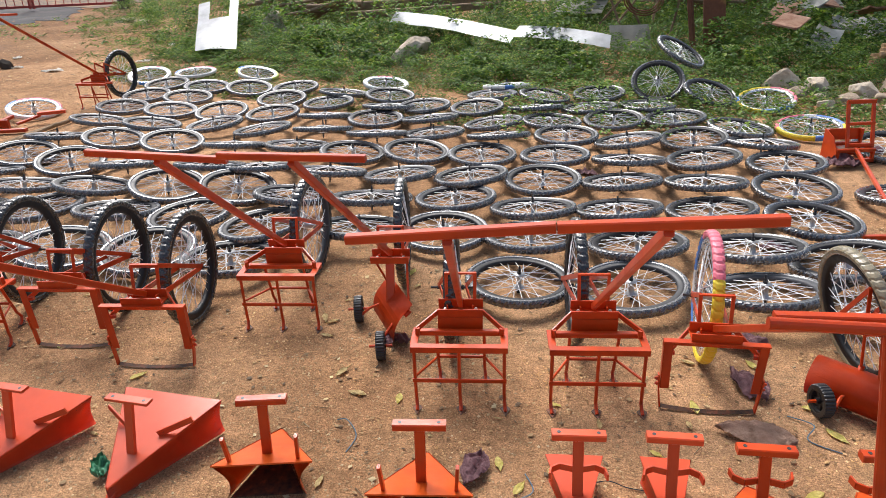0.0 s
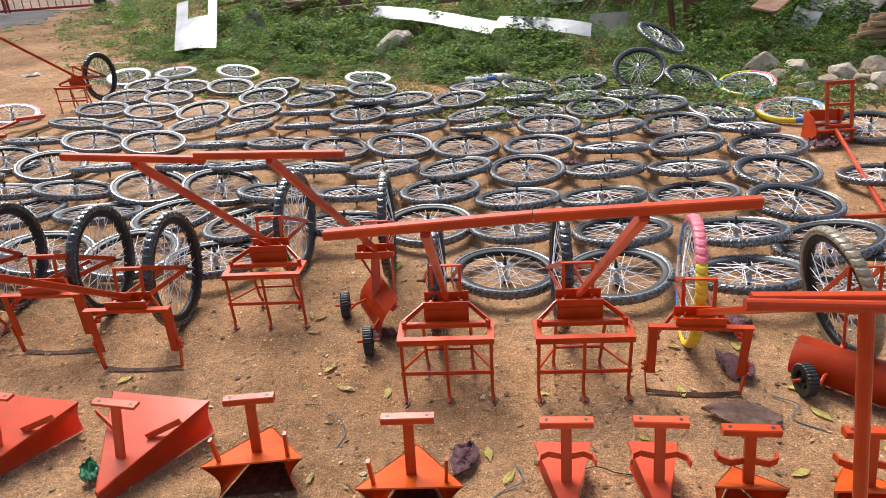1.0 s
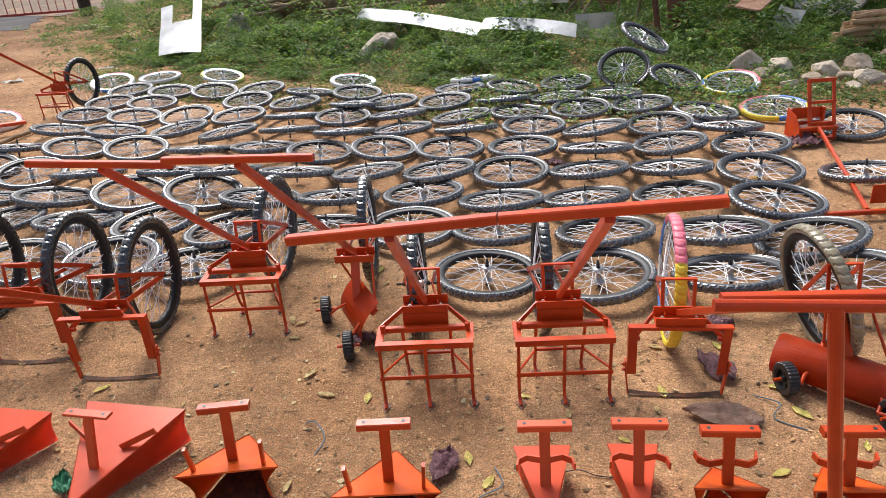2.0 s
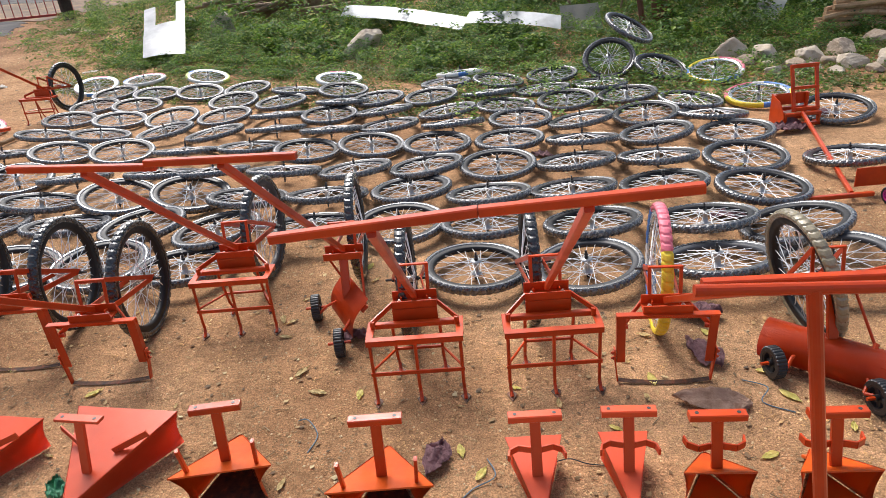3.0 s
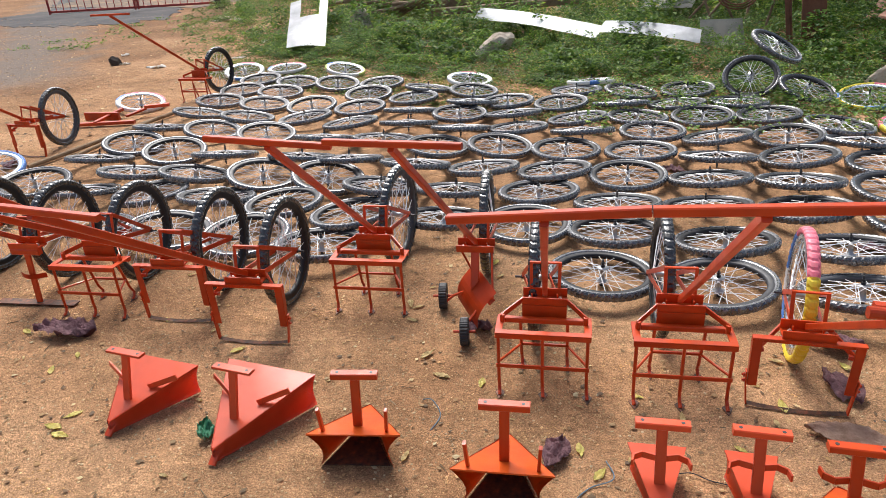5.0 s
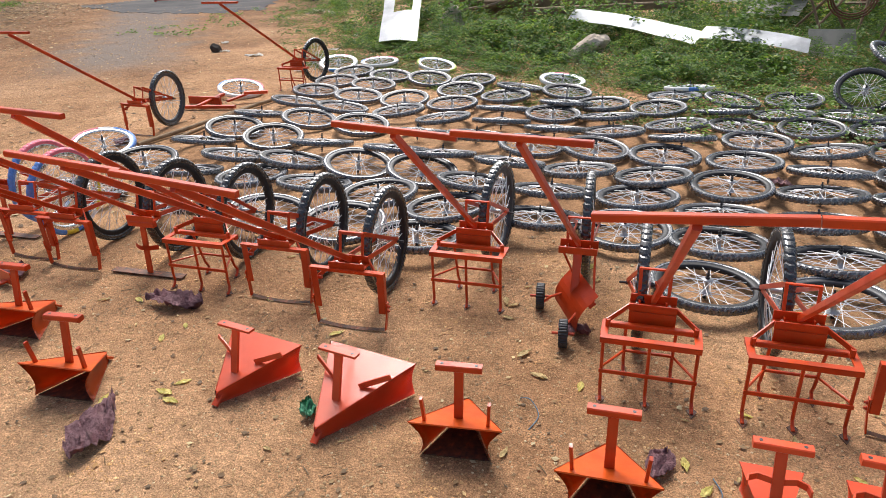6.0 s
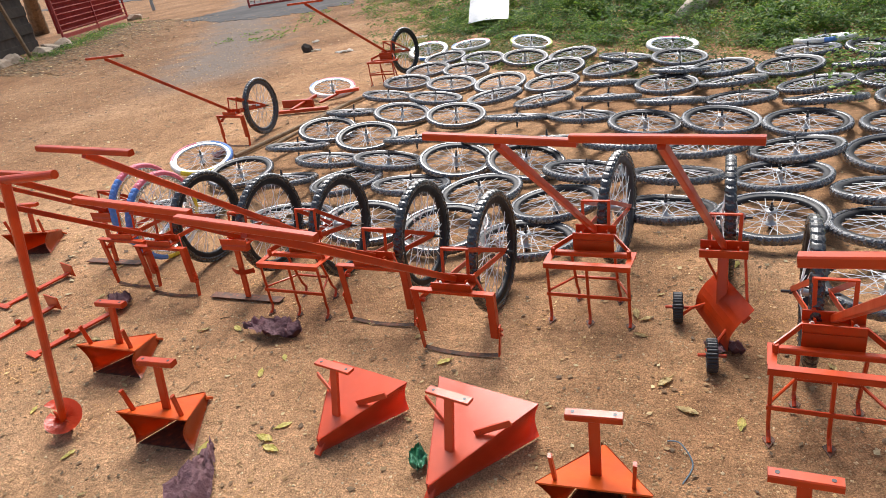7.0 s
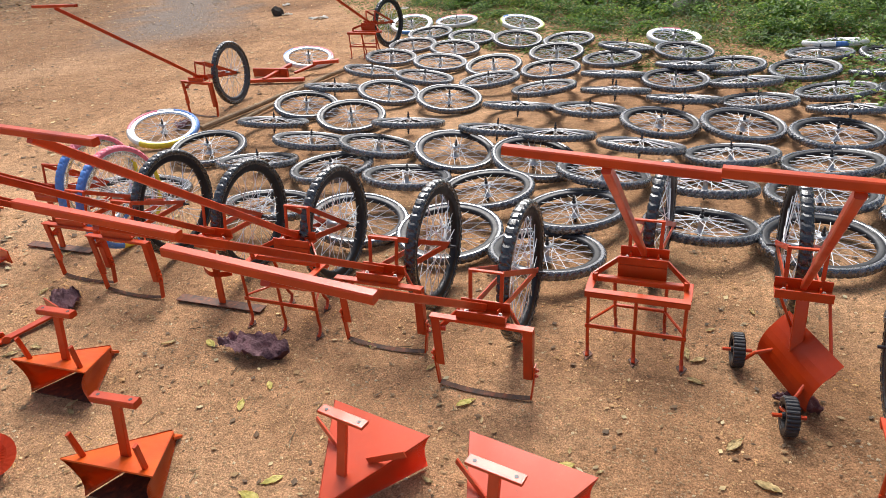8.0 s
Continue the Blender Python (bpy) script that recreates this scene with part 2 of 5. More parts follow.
def make_islands(name, stops, rough=0.6, translucent=0.0):
    m, n, l, b = material(name, stops[0][1], rough)
    g = n.new("ShaderNodeNewGeometry")
    col = ramp(n, l, g.outputs["Random Per Island"], stops)
    var = ramp(n, l, noise_at(n, l, 2.6, 4.0), [(0.32, (0.50, 0.56, 0.55)), (0.5, (0.95, 1.0, 0.9)), (0.68, (1.55, 1.42, 1.0))])
    l.new(blend(n, l, 1.0, col, var, "MULTIPLY"), b.inputs["Base Color"])
    if translucent:
        thin, mix = n.new("ShaderNodeBsdfTranslucent"), n.new("ShaderNodeMixShader")
        mix.inputs["Fac"].default_value = translucent
        l.new(b.inputs["Base Color"].links[0].from_socket, thin.inputs["Color"])
        l.new(b.outputs["BSDF"], mix.inputs[1])
        l.new(thin.outputs["BSDF"], mix.inputs[2])
        l.new(mix.outputs["Shader"], n["Material Output"].inputs["Surface"])
    return m


LEAF = make_islands("weed_leaves", [(0.0, (0.045, 0.10, 0.016)), (0.35, (0.085, 0.17, 0.024)), (0.7, (0.14, 0.25, 0.036)), (0.93, (0.24, 0.33, 0.05)), (1.0, (0.33, 0.29, 0.09))], 0.6, 0.4)
GRASS = make_islands("low_grass", [(0.0, (0.08, 0.12, 0.02)), (0.5, (0.12, 0.18, 0.03)), (0.85, (0.19, 0.22, 0.05)), (1.0, (0.30, 0.24, 0.11))], 0.6, 0.4)
GRIT = make_islands("loose_grit", [(0.0, (0.33, 0.195, 0.11)), (0.2, (0.42, 0.25, 0.14)), (0.8, (0.50, 0.31, 0.17)), (0.96, (0.66, 0.49, 0.33))], 0.9)
TWIG = make_islands("dry_twigs", [(0.0, (0.10, 0.065, 0.04)), (0.6, (0.20, 0.14, 0.09)), (1.0, (0.36, 0.28, 0.19))], 0.9)


def make_surface(name, a, b_col, scale, rough=0.7, metal=0.0, relief=0.3, depth=0.01, c=None):
    m, n, l, b = material(name, a, rough, metal)
    v = noise_at(n, l, scale, 8.0, 0.68)
    stops = [(0.32, a), (0.6, b_col)] + ([(0.74, c)] if c else [])
    l.new(ramp(n, l, v, stops), b.inputs["Base Color"])
    bump(n, l, b, noise_at(n, l, scale * 6, 5.0), relief, depth)
    return m


STONE = make_surface("weathered_stone", (0.28, 0.20, 0.135), (0.50, 0.39, 0.29), 7.0, 0.9, 0.0, 0.7, 0.02)
PALE_STONE = make_surface("pale_stone", (0.40, 0.31, 0.22), (0.62, 0.52, 0.41), 7.0, 0.9, 0.0, 0.6, 0.02)
TIN = make_surface("galvanised_sheet", (0.34, 0.36, 0.38), (0.54, 0.56, 0.59), 3.0, 0.45, 0.25, 0.15, 0.01)
GREY_BOARD = make_surface("grey_cement_board", (0.28, 0.27, 0.25), (0.45, 0.43, 0.39), 4.0, 0.9)
RUST_PLATE = make_surface("rusted_plate", (0.10, 0.04, 0.025), (0.21, 0.085, 0.045), 5.0, 0.85, 0.1, 0.5, 0.01, (0.45, 0.30, 0.08))
WOOD = make_surface("weathered_wood", (0.13, 0.085, 0.05), (0.25, 0.17, 0.10), 9.0, 0.9, 0.0, 0.5, 0.01)
CANE = make_surface("split_cane", (0.34, 0.19, 0.09), (0.52, 0.33, 0.18), 14.0, 0.8, 0.0, 0.5, 0.006)
BARK = make_surface("dry_pole", (0.17, 0.11, 0.06), (0.31, 0.21, 0.12), 12.0, 0.9, 0.0, 0.5, 0.006)
TILE = make_surface("broken_clay_tile", (0.30, 0.12, 0.07), (0.46, 0.27, 0.18), 8.0, 0.9)
PURPLE = make_surface("dry_purple_leaf", (0.14, 0.060, 0.075), (0.28, 0.14, 0.155), 14.0, 0.7, 0.0, 0.8, 0.01, (0.36, 0.24, 0.22))
BROWN_LEAF = make_surface("dry_brown_leaf", (0.32, 0.19, 0.13), (0.54, 0.37, 0.28), 22.0, 0.8, 0.0, 0.6, 0.01)
YELLOW_LEAF = make_surface("yellow_green_leaf", (0.52, 0.46, 0.07), (0.76, 0.65, 0.22), 25.0, 0.6)
TAN_LEAF = make_surface("dry_tan_leaf", (0.40, 0.27, 0.11), (0.70, 0.56, 0.28), 25.0, 0.8)
GREEN_FOIL = make_surface("green_wrapper", (0.03, 0.20, 0.10), (0.10, 0.36, 0.20), 30.0, 0.3)
PAPER = make_surface("pale_litter", (0.55, 0.50, 0.44), (0.75, 0.71, 0.66), 10.0, 0.8)
RED_IRON = make_surface("red_painted_iron", (0.33, 0.030, 0.028), (0.45, 0.062, 0.05), 4.0, 0.5)
SHED_DARK = make_surface("dark_shed_boards", (0.018, 0.013, 0.010), (0.055, 0.040, 0.030), 3.0, 0.9)
SIGN_BLUE = make_surface("blue_sign_board", (0.10, 0.24, 0.48), (0.16, 0.32, 0.58), 2.0, 0.5)
SIGN_NAVY = make_surface("navy_sign_panel", (0.03, 0.05, 0.12), (0.05, 0.08, 0.18), 2.0, 0.5)
SIGN_WHITE = make_surface("white_sign_print", (0.70, 0.72, 0.75), (0.80, 0.81, 0.82), 2.0, 0.5)
WIRE, n_, l_, b_ = material("blue_wire", (0.10, 0.16, 0.20), 0.5)
bump(n_, l_, b_, noise_at(n_, l_, 100.0), 0.1, 0.001)


# ---- mesh helpers ----
def finish(name, bm, mat, parent=None, label="", smooth=False):
    me = bpy.data.meshes.new(name)
    bmesh.ops.recalc_face_normals(bm, faces=bm.faces)
    if smooth:
        for f in bm.faces:
            f.smooth = True
    bm.to_mesh(me)
    bm.free()
    me.materials.append(mat)
    ob = new(name, me)
    if parent:
        ob.parent = parent
    if label:
        tagged(ob, label)
    return ob


part = finish


def thing(name, label, category, group="", m=None):
    ob = new(name)
    ob.empty_display_size = 0.05
    tagged(ob, label, category, group)
    if m:
        ob.matrix_basis = m
    return ob


def prism(bm, a, b, ring, up=(0, 0, 1)):
    """Sweeps a closed ring of (u, v) from a to b; u is sideways, v is up."""
    a, b = Vector(a), Vector(b)
    d = (b - a).normalized()
    u = d.cross(Vector(up))
    if u.length < 1e-4:
        u = d.cross(Vector((0, 1, 0)))
    u.normalize()
    v = u.cross(d)
    r0 = [bm.verts.new(a + u * p + v * q) for p, q in ring]
    r1 = [bm.verts.new(b + u * p + v * q) for p, q in ring]
    k = len(ring)
    for i in range(k):
        bm.faces.new((r0[i], r0[(i + 1) % k], r1[(i + 1) % k], r1[i]))
    bm.faces.new(r0[::-1])
    bm.faces.new(r1)


def bar(bm, a, b, w, h, up=(0, 0, 1), c=None):
    """A bar of section w x h with chamfered edges."""
    c = min(w, h) * 0.14 if c is None else c
    x, y = w / 2, h / 2
    prism(bm, a, b, [(-x + c, -y), (x - c, -y), (x, -y + c), (x, y - c), (x - c, y), (-x + c, y), (-x, y - c), (-x, -y + c)], up)


def rod(bm, a, b, r, k=8):
    prism(bm, a, b, [(r * math.cos(2 * math.pi * i / k), r * math.sin(2 * math.pi * i / k)) for i in range(k)])


def pipe(bm, pts, r, k=8):
    for a, b in zip(pts, pts[1:]):
        rod(bm, a, b, r, k)


def ring_sweep(bm, profile, n, closed=True):
    """Turns a closed (radius, height) profile round z; profile may be a function of the step."""
    rows = []
    for i in range(n):
        t = 2 * math.pi * i / n
        pr = profile(i) if callable(profile) else profile
        rows.append([bm.verts.new((r * math.cos(t), r * math.sin(t), z)) for r, z in pr])
    k = len(rows[0])
    for i in range(n):
        p, q = rows[i], rows[(i + 1) % n]
        for j in range(k if closed else k - 1):
            bm.faces.new((p[j], q[j], q[(j + 1) % k], p[(j + 1) % k]))


def plate(bm, pts, thick):
    """A flat plate from an outline of corner points, thickened along its normal."""
    vs = [Vector(p) for p in pts]
    nrm = (vs[1] - vs[0]).cross(vs[2] - vs[0]).normalized() * thick / 2
    top = [bm.verts.new(v + nrm) for v in vs]
    bot = [bm.verts.new(v - nrm) for v in vs]
    bm.faces.new(top)
    bm.faces.new(bot[::-1])
    for i in range(len(vs)):
        j = (i + 1) % len(vs)
        bm.faces.new((top[i], bot[i], bot[j], top[j]))


def sheet(bm, grid, thick):
    """A curved sheet from rows of points, with thickness."""
    rows = [[bm.verts.new(p) for p in row] for row in grid]
    faces = [bm.faces.new((rows[i][j], rows[i + 1][j], rows[i + 1][j + 1], rows[i][j + 1])) for i in range(len(rows) - 1) for j in range(len(rows[0]) - 1)]
    bmesh.ops.solidify(bm, geom=faces, thickness=thick)


# ---- bicycle wheel ----
WHEEL_R, TUBE_R = 0.253, 0.0235
FITTED = 1.01  # the tools carry slightly larger wheels
AXLE_Z = WHEEL_R * FITTED


def tyre_mesh():
    """Knobbed tread between broad, nearly flat sidewalls."""
    bm = bmesh.new()
    half = [(0.0, 0.0), (0.0008, 0.0080), (0.0040, 0.0145), (0.0085, 0.0182), (0.0098, 0.0186), (0.0140, 0.0198), (0.0190, 0.0195), (0.0235, 0.0172), (0.0270, 0.0130)]
    knob = 0.0032

    def profile(i):
        up, down = [], []
        for j, (d, z) in enumerate(half):
            for side, rows_ in ((1, up), (-1, down)):
                lift = 0.0
                if j < 4:
                    on = (i + (0 if j < 2 else 1)) % 4 != 3
                    lift = knob if on else 0.0
                out = lift * (1.0, 1.0, 0.75, 0.35)[j] if j < 4 else 0.0
                wide = lift * (0.0, 0.1, 0.55, 0.8)[j] if j < 4 else 0.0
                rows_.append((WHEEL_R - 0.004 - d + out, side * (z + wide)))
        return down[:0:-1] + up
    ring_sweep(bm, profile, 184)
    for f in bm.faces:
        f.smooth = max(math.hypot(v.co.x, v.co.y) for v in f.verts) < WHEEL_R - 0.012
    return bm


def rim_mesh():
    bm = bmesh.new()
    ring_sweep(bm, [(0.226, -0.0135), (0.226, 0.0135), (0.223, 0.0155), (0.214, 0.0148), (0.205, 0.0135), (0.197, 0.011), (0.194, 0.0), (0.197, -0.011), (0.205, -0.0135), (0.214, -0.0148), (0.223, -0.0155)], 72)
    return bm


def hub_mesh():
    bm = bmesh.new()
    ring_sweep(bm, [(0.0001, -0.034), (0.027, -0.034), (0.027, -0.030), (0.013, -0.026), (0.012, 0.0), (0.013, 0.026), (0.027, 0.030), (0.027, 0.034), (0.0001, 0.034)], 18, False)
    return bm


def axle_mesh(long=0.075):
    bm = bmesh.new()
    rod(bm, (0, 0, -long), (0, 0, long), 0.0048, 8)
    for s in (-1, 1):
        rod(bm, (0, 0, s * 0.036), (0, 0, s * 0.046), 0.010, 6)
        rod(bm, (0, 0, s * 0.052), (0, 0, s * 0.060), 0.009, 6)
    return bm


def spokes_mesh():
    bm = bmesh.new()
    for i in range(32):
        a = 2 * math.pi * i / 32
        side = 1 if i % 2 else -1
        lean = 0.95 if (i // 2) % 2 else -0.95
        rod(bm, (0.024 * math.cos(a + lean), 0.024 * math.sin(a + lean), side * 0.031), (0.195 * math.cos(a), 0.195 * math.sin(a), side * 0.003), 0.0017, 4)
    return bm


def loose(tyre_mat, rim_mat, label, group="wheels laid out on the ground"):
    root = thing("bicycle_wheel", label, "bicycle wheel", group)
    part("tyre", tyre_mesh(), tyre_mat, root)
    part("rim", rim_mesh(), rim_mat, root, smooth=True)
    part("hub", hub_mesh(), HUB, root, smooth=True)
    part("axle", axle_mesh(), AXLE, root)
    part("spokes", spokes_mesh(), SPOKE, root)
    return root


def lay_wheels(model, rows, lift=0.0, turned=0.0):
    """Lays copies of a wheel on the ground: place, and the lean of its axle east and north."""
    for x, y, e, n in rows:
        axis = Vector((e, n, 1)).normalized()
        tilt = math.acos(max(-1.0, min(1.0, axis.z)))
        z = max(0.062, (WHEEL_R - 0.004) * math.sin(tilt) + TUBE_R * math.cos(tilt)) + lift
        turn = Vector((0, 0, 1)).rotation_difference(axis).to_matrix().to_4x4()
        spin = random.uniform(0, 360) if model in PLAIN else SPINS.get(model.name, 0) + turned
        copy_thing(model, Matrix.Translation((x, y, z)) @ turn @ pose(0, 0, 0, 0, 0, spin))


def standing_wheel(root, x, y, tyre_mat, rim_mat=None, spin=0.0, steer=0.0, lean=0.0):
    """A wheel upright on the ground as a part of a tool, its axle along x."""
    rim = part("wheel", rim_mesh(), rim_mat or RIM, root, smooth=True)
    rim.matrix_basis = pose(x, y, AXLE_Z - 0.002, 0, 90 + lean, steer) @ pose(0, 0, 0, 0, 0, spin) @ Matrix.Diagonal((FITTED, FITTED, FITTED, 1))
    part("tyre", tyre_mesh(), tyre_mat, rim)
    part("hub", hub_mesh(), HUB, rim, smooth=True)
    part("axle", axle_mesh(0.085), AXLE, rim)
    part("spokes", spokes_mesh(), SPOKE, rim)
    return rim


# ---- wheel tools ----
def bolt(bm, p, axis=(0, -1, 0), r=0.006):
    p, axis = Vector(p), Vector(axis)
    rod(bm, p, p + axis * 0.006, r, 6)
    rod(bm, p + axis * 0.006, p + axis * 0.011, r * 0.55, 6)


def tool_frame(root, yt, yw, top, cross, zt=0.30, wx=0.0):
    """Clamp, fork, loop, long handle and cross grip shared by all the wheel tools. yt: clamp; yw: axle; top: the grip's middle."""
    bm = bmesh.new()
    bar(bm, (-0.08, yt, zt), (0.08, yt, zt), 0.05, 0.006)
    bar(bm, (-0.08, yt + 0.026, zt + 0.016), (0.08, yt + 0.026, zt + 0.016), 0.006, 0.04)
    bar(bm, (-0.08, yt - 0.028, zt + 0.008), (0.08, yt - 0.028, zt + 0.008), 0.006, 0.03)
    part("clamp", bm, PAINT, root)
    for x in (-0.055, 0.055):
        bm = bmesh.new()
        bolt(bm, (x, yt, zt + 0.003), (0, 0, 1), 0.008)
        part("clamp_bolt", bm, BOLT, root)
    for s in (-1, 1):
        bm = bmesh.new()
        bar(bm, (s * 0.046, yt, zt + 0.01), (s * 0.052 + wx, yw + 0.012, AXLE_Z), 0.005, 0.022)
        part("fork_arm", bm, PAINT, root)
        bm = bmesh.new()
        bar(bm, (s * 0.052, yt + 0.05, zt + 0.125), (s * 0.056 + wx, yw, AXLE_Z + 0.006), 0.005, 0.018)
        part("stay", bm, PAINT, root)
    bm = bmesh.new()
    for s in (-1, 1):
        bar(bm, (s * 0.050, yt + 0.022, zt), (s * 0.052, yt + 0.05, zt + 0.13), 0.012, 0.006, (0, 1, 0))
    bar(bm, (-0.056, yt + 0.05, zt + 0.128), (0.056, yt + 0.05, zt + 0.128), 0.012, 0.006)
    part("loop", bm, PAINT, root)
    bm = bmesh.new()
    t = Vector(top)
    bar(bm, (0, yt + 0.01, zt + 0.022), t + Vector((0, 0, -0.012)), 0.018, 0.023)
    part("handle", bm, PAINT, root)
    bm = bmesh.new()
    h = Vector(cross) * 0.5
    bar(bm, t - h, t + h, 0.021, 0.018)
    part("grip", bm, PAINT, root)


def wheel_tool(kind, name, label, x, y, top, cross=(0.395, 0, 0), tyre=None, yaw=0.0, spin=0.0, steer=0.0, lean=0.0, rim_mat=None, m=None, yw=None, wx=0.0):
    """kind: cage, blade or scraper. x, y: middle of its front edge on the ground; top: the grip's middle in the world."""
    root = thing(name, label, "wheel hoe", "wheel hoes standing in rows", m or pose(x, y, 0, 0, 0, yaw))
    back = root.matrix_basis.inverted()
    local = back @ Vector(top) if m is None else Vector(top)
    cr = (back.to_3x3() @ Vector(cross)) if m is None else Vector(cross)
    if kind == "cage":
        yt, yw, zt = 0.175, yw or 0.56, 0.30
        cage(root)
        bm = bmesh.new()
        plate(bm, [(-0.08, yt - 0.03, 0.235), (0.08, yt - 0.03, 0.235), (0.08, yt - 0.032, 0.295), (-0.08, yt - 0.032, 0.295)], 0.006)
        part("front_plate", bm, PAINT, root)
    elif kind == "blade":
        yt, yw, zt = 0.03, yw or 0.38, 0.286
        blade(root)
    else:
        yt, yw, zt = 0.05, yw or 0.36, 0.29
        scraper(root)
    tool_frame(root, yt, yw, local, cr, zt, wx)
    standing_wheel(root, wx, yw, tyre or RUBBER, rim_mat, spin, steer, lean)
    return root


def cage(root, wide=0.155, deep=0.12, tall=0.250):
    """Three front and two rear tines under an angle-iron frame."""
    front = 0.012
    bm = bmesh.new()
    bar(bm, (-wide - 0.011, front, tall + 0.008), (wide + 0.011, front, tall + 0.008), 0.026, 0.004)
    bar(bm, (-wide - 0.011, front - 0.011, tall - 0.002), (wide + 0.011, front - 0.011, tall - 0.002), 0.004, 0.020)
    bar(bm, (-wide - 0.011, deep, tall - 0.004), (wide + 0.011, deep, tall - 0.004), 0.022, 0.020)
    for s in (-1, 1):
        bar(bm, (s * wide, front + 0.010, tall + 0.007), (s * wide, deep + 0.012, tall + 0.004), 0.026, 0.006)
    part("cage_frame", bm, PAINT, root)
    for s in (-1, 1):
        bm = bmesh.new()
        bar(bm, (s * (wide - 0.004), deep - 0.035, tall + 0.028), (s * 0.078, 0.172, 0.302), 0.006, 0.020)
        part("strut", bm, PAINT, root)
        bm = bmesh.new()
        rod(bm, (s * (wide - 0.008), deep - 0.035, tall + 0.004), (s * (wide - 0.008), deep - 0.035, tall + 0.036), 0.009)
        part("strut_lug", bm, PAINT, root)
        bm = bmesh.new()
        rod(bm, (s * wide, front, 0.132), (s * 0.085, deep + 0.036, 0.118), 0.005)
        part("side_brace", bm, PAINT, root)
    bm = bmesh.new()
    bar(bm, (-wide - 0.008, front - 0.006, 0.120), (wide + 0.008, front - 0.006, 0.120), 0.006, 0.015)
    part("front_tie", bm, PAINT, root)
    bm = bmesh.new()
    bar(bm, (-0.088, deep + 0.038, 0.118), (0.088, deep + 0.038, 0.118), 0.010, 0.010)
    part("rear_tie", bm, PAINT, root)
    for tx, ty, lean in ((-wide, front, 0.0), (0, front, 0.0), (wide, front, 0.0), (-0.085, deep, 0.07), (0.085, deep, 0.07)):
        bm = bmesh.new()
        foot = ty + lean
        pipe(bm, [(tx, ty, tall), (tx, ty + lean * 0.75, 0.065), (tx + 0.001, foot + 0.002, 0.034), (tx + 0.003, foot - 0.010, 0.014), (tx + 0.004, foot - 0.026, 0.006)], 0.0062)
        tine = part("tine", bm, PAINT, root)
        bm = bmesh.new()
        plate(bm, [(tx - 0.014, foot - 0.008, 0.006), (tx + 0.004, foot - 0.046, 0.002), (tx + 0.022, foot - 0.010, 0.006), (tx + 0.004, foot + 0.006, 0.010)], 0.003)
        part("shoe", bm, RUSTY, tine, "soil-stained steel shoe")


def blade(root, wide=0.153, tall=0.272):
    """Two angle-iron legs from a top bar; straps bolted outside them carry a thin bowed blade."""
    bm = bmesh.new()
    bar(bm, (-wide - 0.015, 0, tall + 0.006), (wide + 0.015, 0, tall + 0.006), 0.026, 0.005)
    bar(bm, (-wide - 0.015, 0.011, tall - 0.006), (wide + 0.015, 0.011, tall - 0.006), 0.005, 0.022)
    part("top_bar", bm, PAINT, root)
    for s in (-1, 1):
        bm = bmesh.new()
        bar(bm, (s * (wide - 0.002), -0.006, tall + 0.004), (s * (wide - 0.006), -0.002, 0.088), 0.028, 0.005, (0, 1, 0))
        bar(bm, (s * (wide + 0.011), 0.006, tall + 0.004), (s * (wide + 0.007), 0.010, 0.088), 0.005, 0.026, (0, 1, 0))
        leg = part("leg", bm, PAINT, root)
        bm = bmesh.new()
        bar(bm, (s * (wide + 0.0165), 0.006, 0.140), (s * (wide + 0.013), 0.006, 0.085), 0.005, 0.022, (0, 1, 0))
        bar(bm, (s * (wide + 0.013), 0.006, 0.088), (s * (wide + 0.004), 0.000, 0.010), 0.005, 0.020, (0, 1, 0))
        part("strap", bm, PAINT, leg)
        bm = bmesh.new()
        bolt(bm, (s * (wide + 0.018), 0.006, 0.122), (s, 0, 0), 0.007)
        bolt(bm, (s * (wide + 0.016), 0.006, 0.100), (s, 0, 0), 0.007)
        part("leg_bolts", bm, PAINT, root)
        bm = bmesh.new()
        bar(bm, (s * (wide - 0.012), 0.016, tall - 0.045), (s * 0.060, 0.085, tall + 0.025), 0.006, 0.018)
        rod(bm, (s * (wide - 0.004), 0.014, tall - 0.050), (s * (wide - 0.026), 0.018, tall - 0.050), 0.010)
        part("strut", bm, PAINT, root)
    bm = bmesh.new()
    grid = []
    for i in range(13):
        u = -1 + 2 * i / 12
        px = u * (wide + 0.006)
        py, pz = -0.012 * (1 - u * u), 0.011 - 0.005 * (1 - u * u)
        grid.append([(px, py - 0.008, pz - 0.001), (px, py + 0.010, pz + 0.003)])
    sheet(bm, grid, 0.003)
    part("blade", bm, RUSTY, root, "thin worn steel blade")


def scraper(root):
    bm = bmesh.new()
    bar(bm, (-0.075, 0.03, 0.27), (0.075, 0.03, 0.27), 0.03, 0.03)
    part("top_bar", bm, PAINT, root)
    bm = bmesh.new()
    bar(bm, (0, 0.03, 0.26), (0.01, 0.0, 0.01), 0.03, 0.012, (0, 1, 0))
    part("leg", bm, PAINT, root)
    bm = bmesh.new()
    grid = [[(-0.07 + 0.0117 * i, 0.03 - 0.03 * math.sin(math.pi * i / 12), z) for z in (0.135, 0.16)] for i in range(13)]
    sheet(bm, grid, 0.005)
    part("bow_strap", bm, PAINT, root)
    bm = bmesh.new()
    bar(bm, (-0.21, -0.01, 0.012), (0.21, 0.004, 0.010), 0.05, 0.005)
    part("blade", bm, RUSTY, root, "flat worn steel blade")


